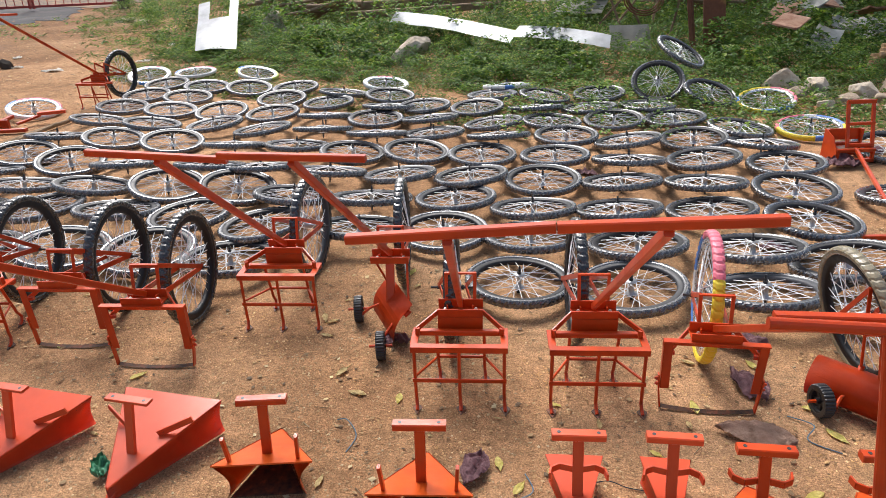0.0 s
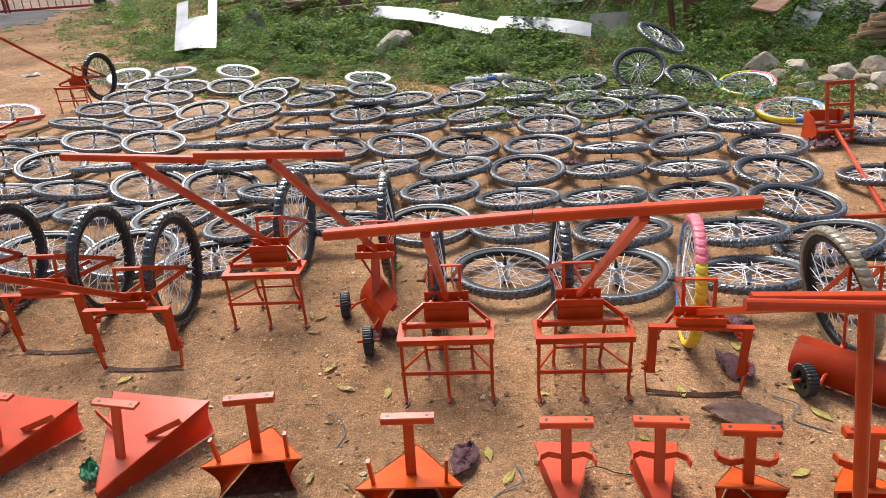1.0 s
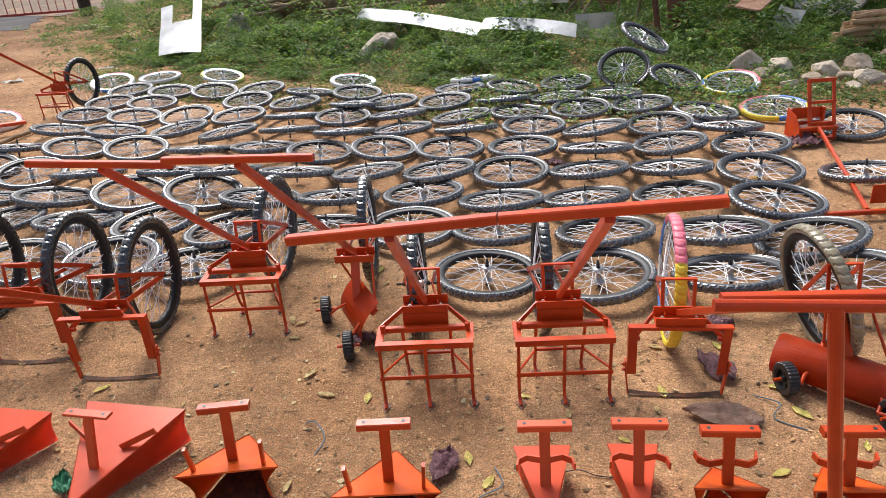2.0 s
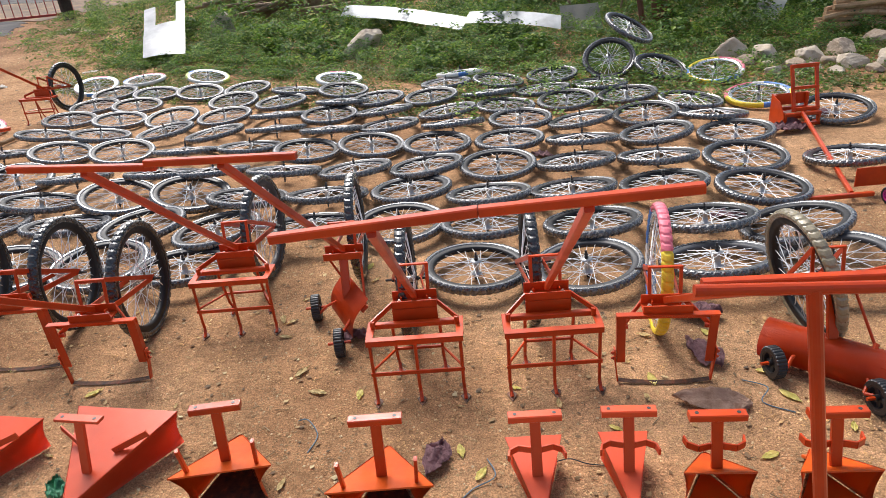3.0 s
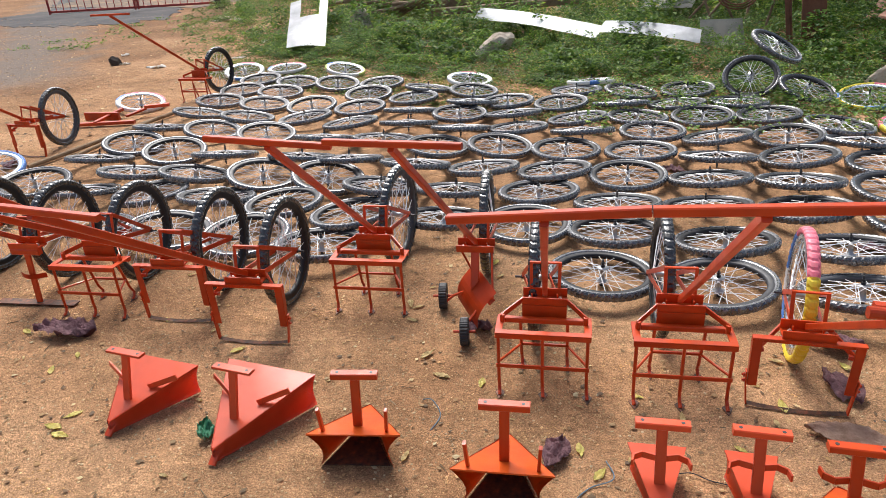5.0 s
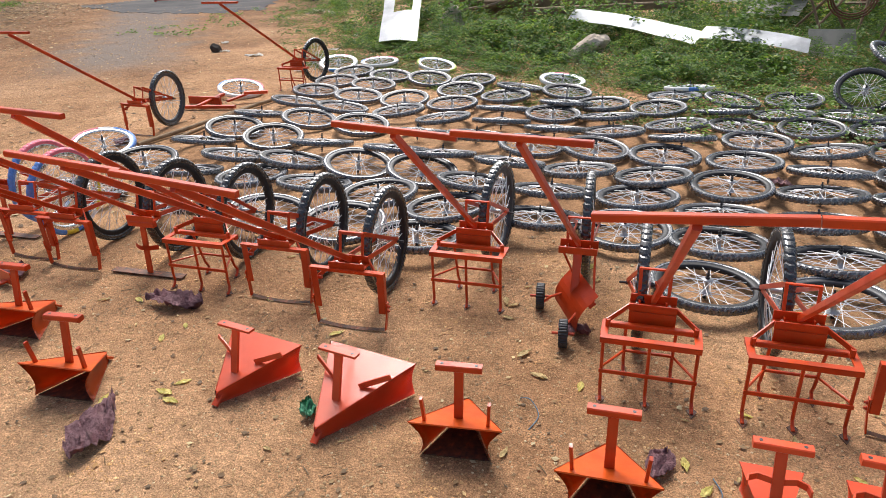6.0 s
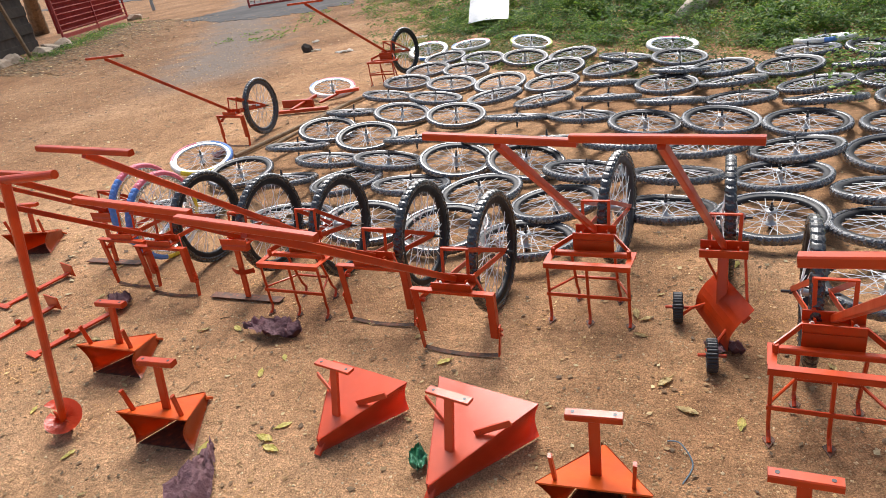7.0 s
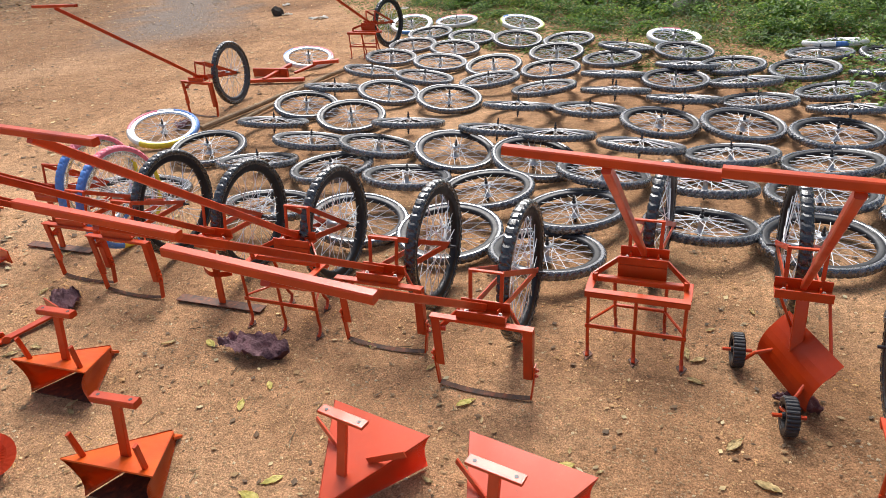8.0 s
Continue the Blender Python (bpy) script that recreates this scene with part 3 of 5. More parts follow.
HOE = "orange-red painted wheel hoe with "
wheel_tool("cage", "wheel_hoe", HOE + "tine cage standing on sandy soil", -0.035, 1.99, (0.000, 1.190, 1.037), (0.386, -0.055, 0.047), spin=10, yw=0.44, wx=-0.045)
wheel_tool("cage", "wheel_hoe", HOE + "tine cage and crooked handle", 0.436, 1.982, (0.382, 1.148, 1.072), (0.374, -0.029, 0.024), spin=50, yw=0.51, wx=-0.025)
wheel_tool("cage", "wheel_hoe", HOE + "tine cage", -0.826, 2.512, (-0.826, 1.772, 1.010), (0.391, -0.002, -0.025), spin=80, steer=-5, yw=0.55, wx=0.02)
wheel_tool("blade", "wheel_hoe", HOE + "bowed weeding blade and black tyre", -1.259, 2.228, (-1.281, 1.341, 0.962), (0.385, 0, -0.033), spin=20, yw=0.375, wx=0.03)
wheel_tool("blade", "wheel_hoe", HOE + "bowed weeding blade and black tyre", -1.682, 2.366, (-1.747, 1.445, 0.958), (0.385, 0.02, -0.04), spin=70, yw=0.35, wx=0.075)
wheel_tool("cage", "wheel_hoe", HOE + "tine cage in a row of hoes", -2.12, 2.36, (-2.082, 1.616, 1.057), (0.42, -0.018, -0.015), spin=33, yw=0.43, wx=0.03)
wheel_tool("scraper", "wheel_hoe", HOE + "flat scraper blade and black tyre", -2.495, 2.45, (-2.52, 1.60, 0.99), (0.395, 0.02, -0.02), spin=12, yw=0.34, wx=-0.025)
wheel_tool("blade", "wheel_hoe", HOE + "bowed weeding blade, in a close row", -2.935, 2.42, (-3.05, 1.56, 0.98), (0.395, 0, -0.02), spin=44, yw=0.41, wx=-0.055)
wheel_tool("blade", "wheel_hoe", HOE + "bowed blade and blue and pink tyre", -3.255, 2.47, (-3.36, 1.62, 0.99), (0.395, 0, 0.01), tyre=TYRE_BLUE, rim_mat=CHROME, spin=0, yw=0.36, wx=-0.065)
wheel_tool("scraper", "wheel_hoe", HOE + "scraper blade and blue and pink tyre", -3.675, 2.685, (-3.80, 1.84, 1.0), (0.395, 0, 0.01), tyre=TYRE_BLUE, rim_mat=CHROME, spin=0, yw=0.27, wx=0.085)
wheel_tool("blade", "wheel_hoe", HOE + "bowed blade and pink and yellow tyre", 0.816, 2.005, (0.795, 1.17, 0.872), (0.395, -0.02, 0.0), tyre=TYRE_PINK, rim_mat=CHROME, yaw=-5, spin=318, steer=-4, yw=0.365, wx=0.04)
wheel_tool("blade", "wheel_hoe", "orange-red wheel hoe with bowed blade, alone on bare soil", -4.47, 4.79, (-4.70, 3.95, 0.99), (0.39, 0.0, 0.0), yaw=-8, spin=15, steer=12)
wheel_tool("cage", "wheel_hoe", "orange-red wheel hoe with tine cage at the weeds edge", -4.02, 6.74, (-4.20, 5.90, 1.02), (0.39, 0.02, 0.0), yaw=-4, spin=15, steer=-6)


def small_wheel(root, p, axis, mat, r=0.058, wide=0.036):
    """A small moulded wheel with treads and five spokes."""
    bm = bmesh.new()

    def profile(i):
        k = r if i % 3 else r - 0.003
        return [(r * 0.72, -wide / 2), (k - 0.003, -wide / 2), (k, -wide / 2 + 0.004), (k, wide / 2 - 0.004), (k - 0.003, wide / 2), (r * 0.72, wide / 2)]
    ring_sweep(bm, profile, 84)
    tread = bm
    bm = bmesh.new()
    for i in range(5):
        a = 2 * math.pi * i / 5
        bar(bm, (0, 0, 0), (r * 0.75 * math.cos(a), r * 0.75 * math.sin(a), 0), wide * 0.5, 0.012, (0, 0, 1))
    ring_sweep(bm, [(r * 0.60, -wide * 0.42), (r * 0.73, -wide * 0.46), (r * 0.73, wide * 0.46), (r * 0.60, wide * 0.42)], 30)
    rod(bm, (0, 0, -wide * 0.55), (0, 0, wide * 0.55), 0.011, 12)
    ob = part("small_wheel", bm, mat, root, "black moulded wheel" if mat is PLASTIC else "magenta moulded wheel with black tyre")
    part("tyre", tread, PLASTIC, ob)
    turn = Vector((0, 0, 1)).rotation_difference(Vector(axis).normalized()).to_matrix().to_4x4()
    ob.matrix_basis = Matrix.Translation(p) @ turn
    return ob


def seeder(x, y, yaw, top, cross, turn, tyre, spin, drum, yw=0.52, lean=0.0):
    """A wheel tool with a ground roller or curved board between two small wheels."""
    root = thing("seeder", "orange-red wheel tool with curved steel board and small wheels" if not drum else "orange-red wheel tool with rounded steel hood and small wheels", "seeder", "wheel hoes standing in rows", pose(x, y, 0, 0, 0, yaw))
    back = root.matrix_basis.inverted()
    tool_frame(root, 0.10, yw, back @ Vector(top), back.to_3x3() @ Vector(cross))
    standing_wheel(root, 0, yw, tyre, None, spin, 3, lean)
    bm = bmesh.new()
    bar(bm, (0, 0.085, 0.30), (0.0, 0.02, 0.10), 0.036, 0.016, (0, 1, 0))
    part("leg", bm, PAINT, root)
    c, s = math.cos(radians(turn)), math.sin(radians(turn))

    def at(u, v, z):
        return (u * c - v * s, u * s + v * c, z)
    bm = bmesh.new()
    if drum:
        arc = [radians(60 + 190 * i / 24) for i in range(25)]
        sheet(bm, [[at(u, 0.02 + 0.075 * math.cos(a), 0.074 + 0.072 * math.sin(a)) for a in arc] for u in (-0.232, -0.10, 0.0, 0.10, 0.21)], 0.005)
    else:
        grid = [[at(u, 0.055 - 0.085 * k - 0.028 * math.sin(math.pi * k), 0.195 - 0.155 * k) for k in [i / 8 for i in range(9)]] for u in (-0.155, -0.08, 0.0, 0.07, 0.135)]
        sheet(bm, grid, 0.006)
    part("board", bm, PAINT, root, smooth=drum)
    for e in (-1, 1):
        bm = bmesh.new()
        rod(bm, at(e * 0.06, 0.03, 0.13), at(e * 0.115, -0.06, 0.075), 0.006)
        rod(bm, at(e * 0.115, -0.06, 0.075), at(e * 0.115, -0.095, 0.052), 0.006)
        rod(bm, at(e * 0.115, -0.095, 0.052), at(e * 0.16, -0.095, 0.058), 0.006)
        hub = Vector(at(e * 0.16, -0.095, 0.058))
        rod(bm, hub - Vector((0.045, 0.005, 0)), hub + Vector((0.045, 0.005, 0)), 0.006)
        part("wheel_arm", bm, PAINT, root)
        small_wheel(root, at(e * 0.16, -0.095, 0.058), (1, 0.12, 0), PLASTIC)
        bm = bmesh.new()
        rod(bm, (e * 0.07, 0.09, 0.31), at(e * 0.10, 0.05, 0.14), 0.005)
        rod(bm, at(e * 0.10, 0.055, 0.15), at(e * 0.10, 0.03, 0.13), 0.010)
        part("drop_rod", bm, PAINT, root)
    return root


seeder(-0.348, 2.49, 0, (-0.435, 1.706, 1.024), (0.396, -0.033, -0.002), -64, RUBBER, 40, False, 0.50)
seeder(1.37, 1.96, 0, (1.30, 1.10, 1.0), (0.395, 0, 0), -42, TAN_RUBBER, 25, True, 0.27, -13)


# ---- plough shares on the ground ----
def share(x, y, yaw, wide=0.30, long=0.30, tall=0.13, low=0.24, stem=0.15, prongs="rods", paint=None, flare=0.03):
    """A hollow furrow opener: nose along +y, open at the back, with a T stem. x, y: middle of its open back."""
    stem_paint, paint = paint or PAINT, paint or SHARE_PAINT
    dip = 0.30 if prongs == "rods" else 0.42
    root = thing("plough_share", "orange-red furrow opener with T stem lying on sandy soil", "plough share", "plough shares in a row", pose(x, y, 0, 0, 0, yaw))
    bm = bmesh.new()
    plate(bm, [(-wide / 2, 0, tall), (wide / 2, 0, tall), (0.008, long, tall * dip), (-0.008, long, tall * dip)], 0.005)
    part("top_plate", bm, paint, root)
    for s in (-1, 1):
        bm = bmesh.new()
        grid = []
        for i in range(9):
            u = i / 8
            row = []
            for j in range(7):
                v = j / 6
                px = (wide / 2) * (1 - u) * (1 - v) + (low / 2) * (1 - u) * v - flare * math.sin(math.pi * v) * (1 - u)
                row.append((s * (px + 0.002), long * u + 0.006 * u, (tall * (1 - u) + tall * dip * u) * (1 - v) + 0.004))
            grid.append(row)
        sheet(bm, grid, 0.004 * s)
        part("mouldboard", bm, paint, root, smooth=True)
    bm = bmesh.new()
    plate(bm, [(-low / 2 + 0.01, 0.004, 0.006), (low / 2 - 0.01, 0.004, 0.006), (0, long * 0.9, 0.006)], 0.004)
    part("base_plate", bm, RUSTY if prongs == "rods" else paint, root)
    bm = bmesh.new()
    bar(bm, (0, long - 0.012, 0.030), (0, long + 0.022, 0.006), 0.026, 0.010)
    part("nose_tip", bm, paint, root)
    ys = long * {"rods": 0.29, "strips": 0.66}.get(prongs, 0.52 if long > 0.2 else 0.22)
    back = {"rods": 0.034, "strips": -0.045}.get(prongs, -0.05 if long > 0.2 else 0.04)
    zs = tall - tall * (1 - dip) * ys / long
    bm = bmesh.new()
    stem += tall * 0.9 - zs if prongs == "strips" else tall - zs
    bar(bm, (0, ys, zs), (0, ys + back, zs + stem), 0.030, 0.014, (0, 1, 0))
    part("stem", bm, stem_paint, root)
    bm = bmesh.new()
    deep = 0.010 if prongs == "strips" else 0.022
    bar(bm, (-0.075, ys + back, zs + stem), (0.075, ys + back, zs + stem), 0.032, deep)
    top = part("cross_bar", bm, stem_paint, root)
    for s in (-1, 1):
        bm = bmesh.new()
        # black disc on the solid bar, painting the shaded inside of a bolt hole
        rod(bm, (s * 0.055, ys + back, zs + stem + deep / 2 - 0.001), (s * 0.055, ys + back, zs + stem + deep / 2 + 0.0008), 0.0055, 10)
        part("bolt_hole", bm, PLASTIC, top)
        bm = bmesh.new()
        if prongs == "rods":
            bar(bm, (s * wide * 0.34, 0.03, tall - 0.01), (s * wide * 0.36, 0.02, tall + 0.085), 0.010, 0.016, (0, 1, 0))
        elif prongs == "strips":
            bar(bm, (s * 0.05, long * 0.46, tall * 0.80), (s * 0.155, long * 0.34, tall + 0.015), 0.006, 0.022)
        else:
            m = ys + back * 0.5
            pts = [(s * 0.014, m), (s * 0.05, m - 0.01), (s * 0.075, m + 0.005), (s * 0.08, m + 0.03)]
            z = zs + stem * 0.42
            for (ax, ay), (bx, by) in zip(pts, pts[1:]):
                bar(bm, (ax, ay, z), (bx, by, z), 0.006, 0.022)
        part("prong", bm, stem_paint, root)
    return root


share(-0.60, 1.56, 6, 0.30, 0.26, 0.13, 0.235)
share(-0.122, 1.45, 1, 0.30, 0.27, 0.135, 0.24)
share(-2.67, 1.785, 3, 0.33, 0.25, 0.145, 0.27)
share(-2.10, 1.485, 5, 0.31, 0.25, 0.145, 0.25)
share(-4.45, 2.70, 12, 0.36, 0.28, 0.15, 0.26)
share(0.80, 1.445, -4, 0.19, 0.15, 0.125, 0.175, 0.135, "bow", None, 0.008)
share(1.11, 1.425, -3, 0.21, 0.16, 0.125, 0.19, 0.135, "bow", None, 0.008)
share(-1.01, 1.88, 170, 0.37, 0.36, 0.135, 0.345, 0.135, "strips", PAINT_SKY_SHEEN, 0.015)
share(-1.465, 1.90, 170, 0.34, 0.29, 0.125, 0.30, 0.135, "strips", PAINT_SKY_SHEEN, 0.015)
share(0.322, 1.655, 179, 0.17, 0.24, 0.105, 0.14, 0.14, "bow", PAINT_SKY_SHEEN, 0.01)
share(0.587, 1.65, 176, 0.145, 0.24, 0.105, 0.12, 0.14, "bow", PAINT_SKY_SHEEN, 0.01)


def flat_hoe(x0, y0, x1, y1):
    """A flat bar with a small upright plate at one end and two lugs."""
    d = Vector((x1 - x0, y1 - y0, 0))
    root = thing("hoe_blade", "orange-red flat bar with end plate lying on soil", "hoe blade", "hoe blades on the ground", pose(x0, y0, 0, 0, 0, math.degrees(math.atan2(d.y, d.x)) - 90))
    n = d.length
    bm = bmesh.new()
    bar(bm, (0, 0, 0.008), (0, n, 0.022), 0.036, 0.010)
    part("flat_bar", bm, PAINT, root)
    bm = bmesh.new()
    bar(bm, (-0.065, n, 0.045), (0.065, n, 0.045), 0.006, 0.07)
    part("end_plate", bm, PAINT, root)
    bm = bmesh.new()
    bar(bm, (-0.05, -0.01, 0.012), (0.05, 0.0, 0.012), 0.03, 0.006)
    part("foot_plate", bm, PAINT, root)
    for s in (-1, 1):
        bm = bmesh.new()
        rod(bm, (s * 0.024, n * 0.45, 0.024), (s * 0.034, n * 0.45, 0.026), 0.015, 12)
        part("lug", bm, PAINT, root)


flat_hoe(-3.25, 1.82, -3.14, 2.18)
flat_hoe(-3.62, 1.86, -3.57, 2.18)
flat_hoe(-3.93, 2.14, -3.85, 2.50)


def auger(bottom, top, cross, sunk=0.0):
    """A hand earth auger with a T grip and a screw blade at its foot."""
    root = thing("hand_auger", "orange-red hand auger with T grip and screw foot", "auger", "hand augers")
    b, t = Vector(bottom), Vector(top)
    up = (t - b).normalized()
    bm = bmesh.new()
    rod(bm, b + up * 0.03, t, 0.0135, 14)
    part("shaft", bm, PAINT, root, smooth=False)
    bm = bmesh.new()
    h = Vector(cross) * 0.5
    rod(bm, t - h, t + h, 0.0115, 14)
    part("grip", bm, PAINT, root)
    u = up.cross(Vector((0, 1, 0))).normalized()
    v = up.cross(u)
    bm = bmesh.new()
    grid = []
    for i in range(25):
        a = 2 * math.pi * i / 24 * 1.05
        z = 0.045 + 0.080 * i / 24
        e = u * math.cos(a) + v * math.sin(a)
        grid.append([b + up * z + e * 0.012, b + up * (z + 0.004) + e * 0.040, b + up * (z + 0.006) + e * 0.066])
    sheet(bm, grid, 0.004)
    part("screw_blade", bm, PAINT_SKY_SHEEN, root)
    bm = bmesh.new()
    plate(bm, [b + u * -0.045 + up * 0.085, b + u * 0.045 + up * 0.085, b + u * 0.032 + up * 0.0, b + u * -0.032 + up * 0.0], 0.005)
    part("spade_tip", bm, PAINT, root)


auger((-2.60, 1.47, 0.0), (-1.99, 1.31, 1.085), (0.36, 0.03, 0.02))
auger((0.93, 1.12, 0.0), (0.76, 1.10, 0.895), (0.40, -0.03, -0.006))


# machine lying on its back at the end of the wheel field, handle along the ground
def fallen_tool():
    root = thing("fallen_wheel_hoe", "orange-red wheel hoe lying with its cage upturned", "wheel hoe", "", pose(2.54, 4.78, 0, 0, 0, 4) @ Matrix.Diagonal((0.68, 0.85, 0.80, 1)))
    bm = bmesh.new()
    for z in (0.03, 0.12):
        bar(bm, (-0.19, -0.10, z), (0.19, -0.10, z), 0.03, 0.03)
        bar(bm, (-0.19, 0.10, z), (0.19, 0.10, z), 0.03, 0.03)
        for s in (-1, 1):
            bar(bm, (s * 0.175, -0.10, z), (s * 0.175, 0.10, z), 0.03, 0.03)
    part("base_frame", bm, PAINT, root)
    for y, z, tall in ((0.118, 0.20, 0.10), (0.118, 0.06, 0.07)):
        bm = bmesh.new()
        bar(bm, (-0.19, y, z), (0.19, y, z), 0.008, tall)
        part("panel", bm, PAINT, root)
    for sx in (-0.175, 0.175):
        for sy, top in ((-0.10, 0.13), (0.10, 0.25)):
            bm = bmesh.new()
            bar(bm, (sx, sy, 0.02), (sx, sy, top), 0.03, 0.03, (0, 1, 0))
            part("corner_post", bm, PAINT, root)
    bm = bmesh.new()
    plate(bm, [(-0.196, -0.11, 0.02), (-0.196, 0.11, 0.02), (-0.196, 0.11, 0.26), (-0.196, -0.03, 0.22), (-0.196, -0.11, 0.12)], 0.008)
    part("side_plate", bm, PAINT, root)
    bm = bmesh.new()
    bar(bm, (-0.10, 0.02, 0.10), (0.10, 0.03, 0.12), 0.06, 0.02)
    part("blade", bm, BOLT, root, "bare worn steel plate")
    for sx in (-1, 1):
        bm = bmesh.new()
        bar(bm, (0.060 + sx * 0.125, -0.06, 0.14), (0.035 + sx * 0.125, 0.02, 0.52), 0.034, 0.020, (0, 1, 0))
        part("stile", bm, PAINT, root)
    for k, w in ((0.15, 0.034), (0.33, 0.026), (0.51, 0.034)):
        bm = bmesh.new()
        mx, my = 0.060 - 0.06 * (k - 0.14), -0.06 + 0.19 * (k - 0.14)
        bar(bm, (mx - 0.14, my, k), (mx + 0.14, my, k), 0.018, w)
        part("cross_rail", bm, PAINT, root)
    bm = bmesh.new()
    bar(bm, (0.00, -0.10, 0.13), (-0.63, -1.58, 0.05), 0.028, 0.03)
    part("handle", bm, PAINT, root)
    bm = bmesh.new()
    bar(bm, (-0.99, -1.60, 0.05), (-0.50, -1.63, 0.055), 0.03, 0.03)
    part("grip", bm, PAINT, root)
    bm = bmesh.new()
    bar(bm, (-0.55, -1.50, 0.12), (-0.13, -1.53, 0.13), 0.006, 0.13)
    part("board", bm, PAINT, root)
    bm = bmesh.new()
    rod(bm, (-0.43, -1.70, 0.064), (-0.25, -1.64, 0.075), 0.010)
    rod(bm, (-0.27, -1.53, 0.10), (-0.21, -1.84, 0.03), 0.012)
    part("wheel_arm", bm, PAINT, root)
    small_wheel(root, (-0.43, -1.70, 0.064), (1, 0.2, 0), MAGENTA, 0.06, 0.03)


fallen_tool()


def fallen_blade():
    root = thing("fallen_wheel_hoe", "orange-red wheel hoe frame lying flat beside a white tyre", "wheel hoe", "", pose(-4.45, 5.85, 0))
    bm = bmesh.new()
    bar(bm, (-0.36, 0.12, 0.05), (0.02, 0.12, 0.05), 0.03, 0.08)
    part("side_plate", bm, PAINT, root)
    bm = bmesh.new()
    bar(bm, (-0.28, -0.12, 0.03), (0.28, -0.02, 0.03), 0.05, 0.03)
    part("flat_bar", bm, PAINT, root)
    bm = bmesh.new()
    bar(bm, (-0.1, -0.1, 0.04), (-0.06, 0.3, 0.08), 0.04, 0.03)
    bar(bm, (0.1, 0.12, 0.05), (0.2, 0.32, 0.08), 0.04, 0.02)
    part("arm", bm, PAINT, root)
    bm = bmesh.new()
    bar(bm, (0.20, 0.30, 0.10), (0.42, 0.40, 0.10), 0.06, 0.03)
    part("clamp", bm, PAINT_SKY_SHEEN, root)


fallen_blade()

# ---- the field of loose wheels ----
PLAIN_LABEL = "bicycle wheel with black knobbly tyre lying flat on soil"
loose_wheel = loose(DUST_SHEEN_RUBBER, RIM, PLAIN_LABEL)
loose_yellow = loose(TYRE_YELLOW, CHROME, "bicycle wheel with yellow, pink and blue tyre among weeds")
loose_red = loose(TYRE_RED, CHROME, "bicycle wheel with white and red tyre by the weeds")
loose_lime = loose(TYRE_LIME, CHROME, "bicycle wheel with lime and white tyre by the weeds")
loose_white = loose(TYRE_WHITE, CHROME, "bicycle wheel with white and pink tyre on soil")
loose_blue = loose(TYRE_SKY, CHROME, "bicycle wheel with blue and yellow tyre lying flat")
PLAIN = (loose_wheel,)
SPINS = {loose_yellow.name: 20.0, loose_red.name: 150.0, loose_lime.name: 60.0, loose_white.name: 60.0, loose_blue.name: 0.0}
lay_wheels(loose_wheel, [
    (-3.66, 3.30, 0.10, 0.23), (-2.77, 3.26, 0.06, 0.17), (-2.23, 3.21, 0.17, -0.02), (-1.74, 3.18, 0.04, -0.09),
    (-1.26, 3.09, 0.03, 0.10), (-1.23, 3.53, -0.08, 0.03), (-0.66, 3.47, 0.03, 0.18), (-0.19, 3.42, 0.00, -0.03),
    (0.20, 2.85, 0.03, 0.03), (0.28, 3.35, -0.01, 0.12), (0.70, 2.79, -0.10, -0.00), (0.81, 3.24, -0.07, 0.17),
    (1.26, 2.73, -0.07, 0.21), (1.36, 3.18, -0.06, 0.20), (1.71, 2.63, -0.23, 0.05), (1.73, 3.02, -0.21, 0.14),
])
lay_wheels(loose_wheel, [
    (-3.77, 3.99, 0.09, -0.10), (-3.24, 3.80, -0.03, 0.21), (-2.73, 3.82, -0.05, 0.02), (-2.21, 3.75, 0.05, 0.18),
    (-1.72, 3.68, -0.05, -0.01), (-1.58, 4.13, 0.19, -0.09), (-1.17, 3.98, 0.10, 0.17), (-0.66, 3.90, 0.02, 0.23),
    (-0.15, 3.93, -0.05, 0.08), (0.31, 3.74, -0.03, 0.18), (0.79, 3.70, -0.07, 0.20), (1.31, 3.71, -0.09, 0.13),
    (1.40, 4.15, -0.02, 0.19), (1.80, 3.55, 0.04, -0.01), (1.90, 4.04, -0.01, -0.05), (2.46, 3.91, -0.06, 0.16),
])
lay_wheels(loose_wheel, [
    (-3.59, 4.50, 0.03, 0.24), (-3.09, 4.19, 0.09, 0.21), (-3.09, 4.74, 0.14, -0.13), (-2.59, 4.17, 0.15, 0.17),
    (-2.58, 4.61, -0.01, 0.25), (-2.08, 4.18, 0.18, -0.09), (-1.93, 4.55, 0.04, 0.26), (-1.55, 4.51, -0.01, 0.25),
    (-1.03, 4.40, 0.06, 0.25), (-0.55, 4.38, -0.07, 0.15), (-0.07, 4.34, -0.10, 0.10), (0.40, 4.25, -0.02, -0.05),
    (0.89, 4.18, -0.06, 0.18), (1.01, 4.61, 0.01, 0.21), (1.53, 4.66, -0.13, 0.06), (2.03, 4.53, -0.08, 0.01),
])
lay_wheels(loose_wheel, [
    (-3.60, 4.96, 0.17, -0.08), (-3.08, 5.36, 0.19, -0.03), (-2.53, 5.26, 0.14, -0.09), (-1.94, 5.07, 0.02, 0.25),
    (-1.45, 5.10, 0.05, 0.16), (-0.97, 4.90, 0.10, -0.02), (-0.86, 5.36, 0.01, 0.23), (-0.49, 4.91, 0.10, -0.05),
    (0.00, 4.81, 0.02, -0.02), (0.12, 5.25, -0.04, 0.23), (0.52, 4.77, -0.03, 0.03), (0.65, 5.29, -0.01, -0.02),
    (1.09, 5.10, -0.14, 0.13), (1.59, 5.15, -0.09, -0.05), (2.04, 5.00, 0.06, 0.15), (2.87, 4.87, -0.10, -0.13),
])
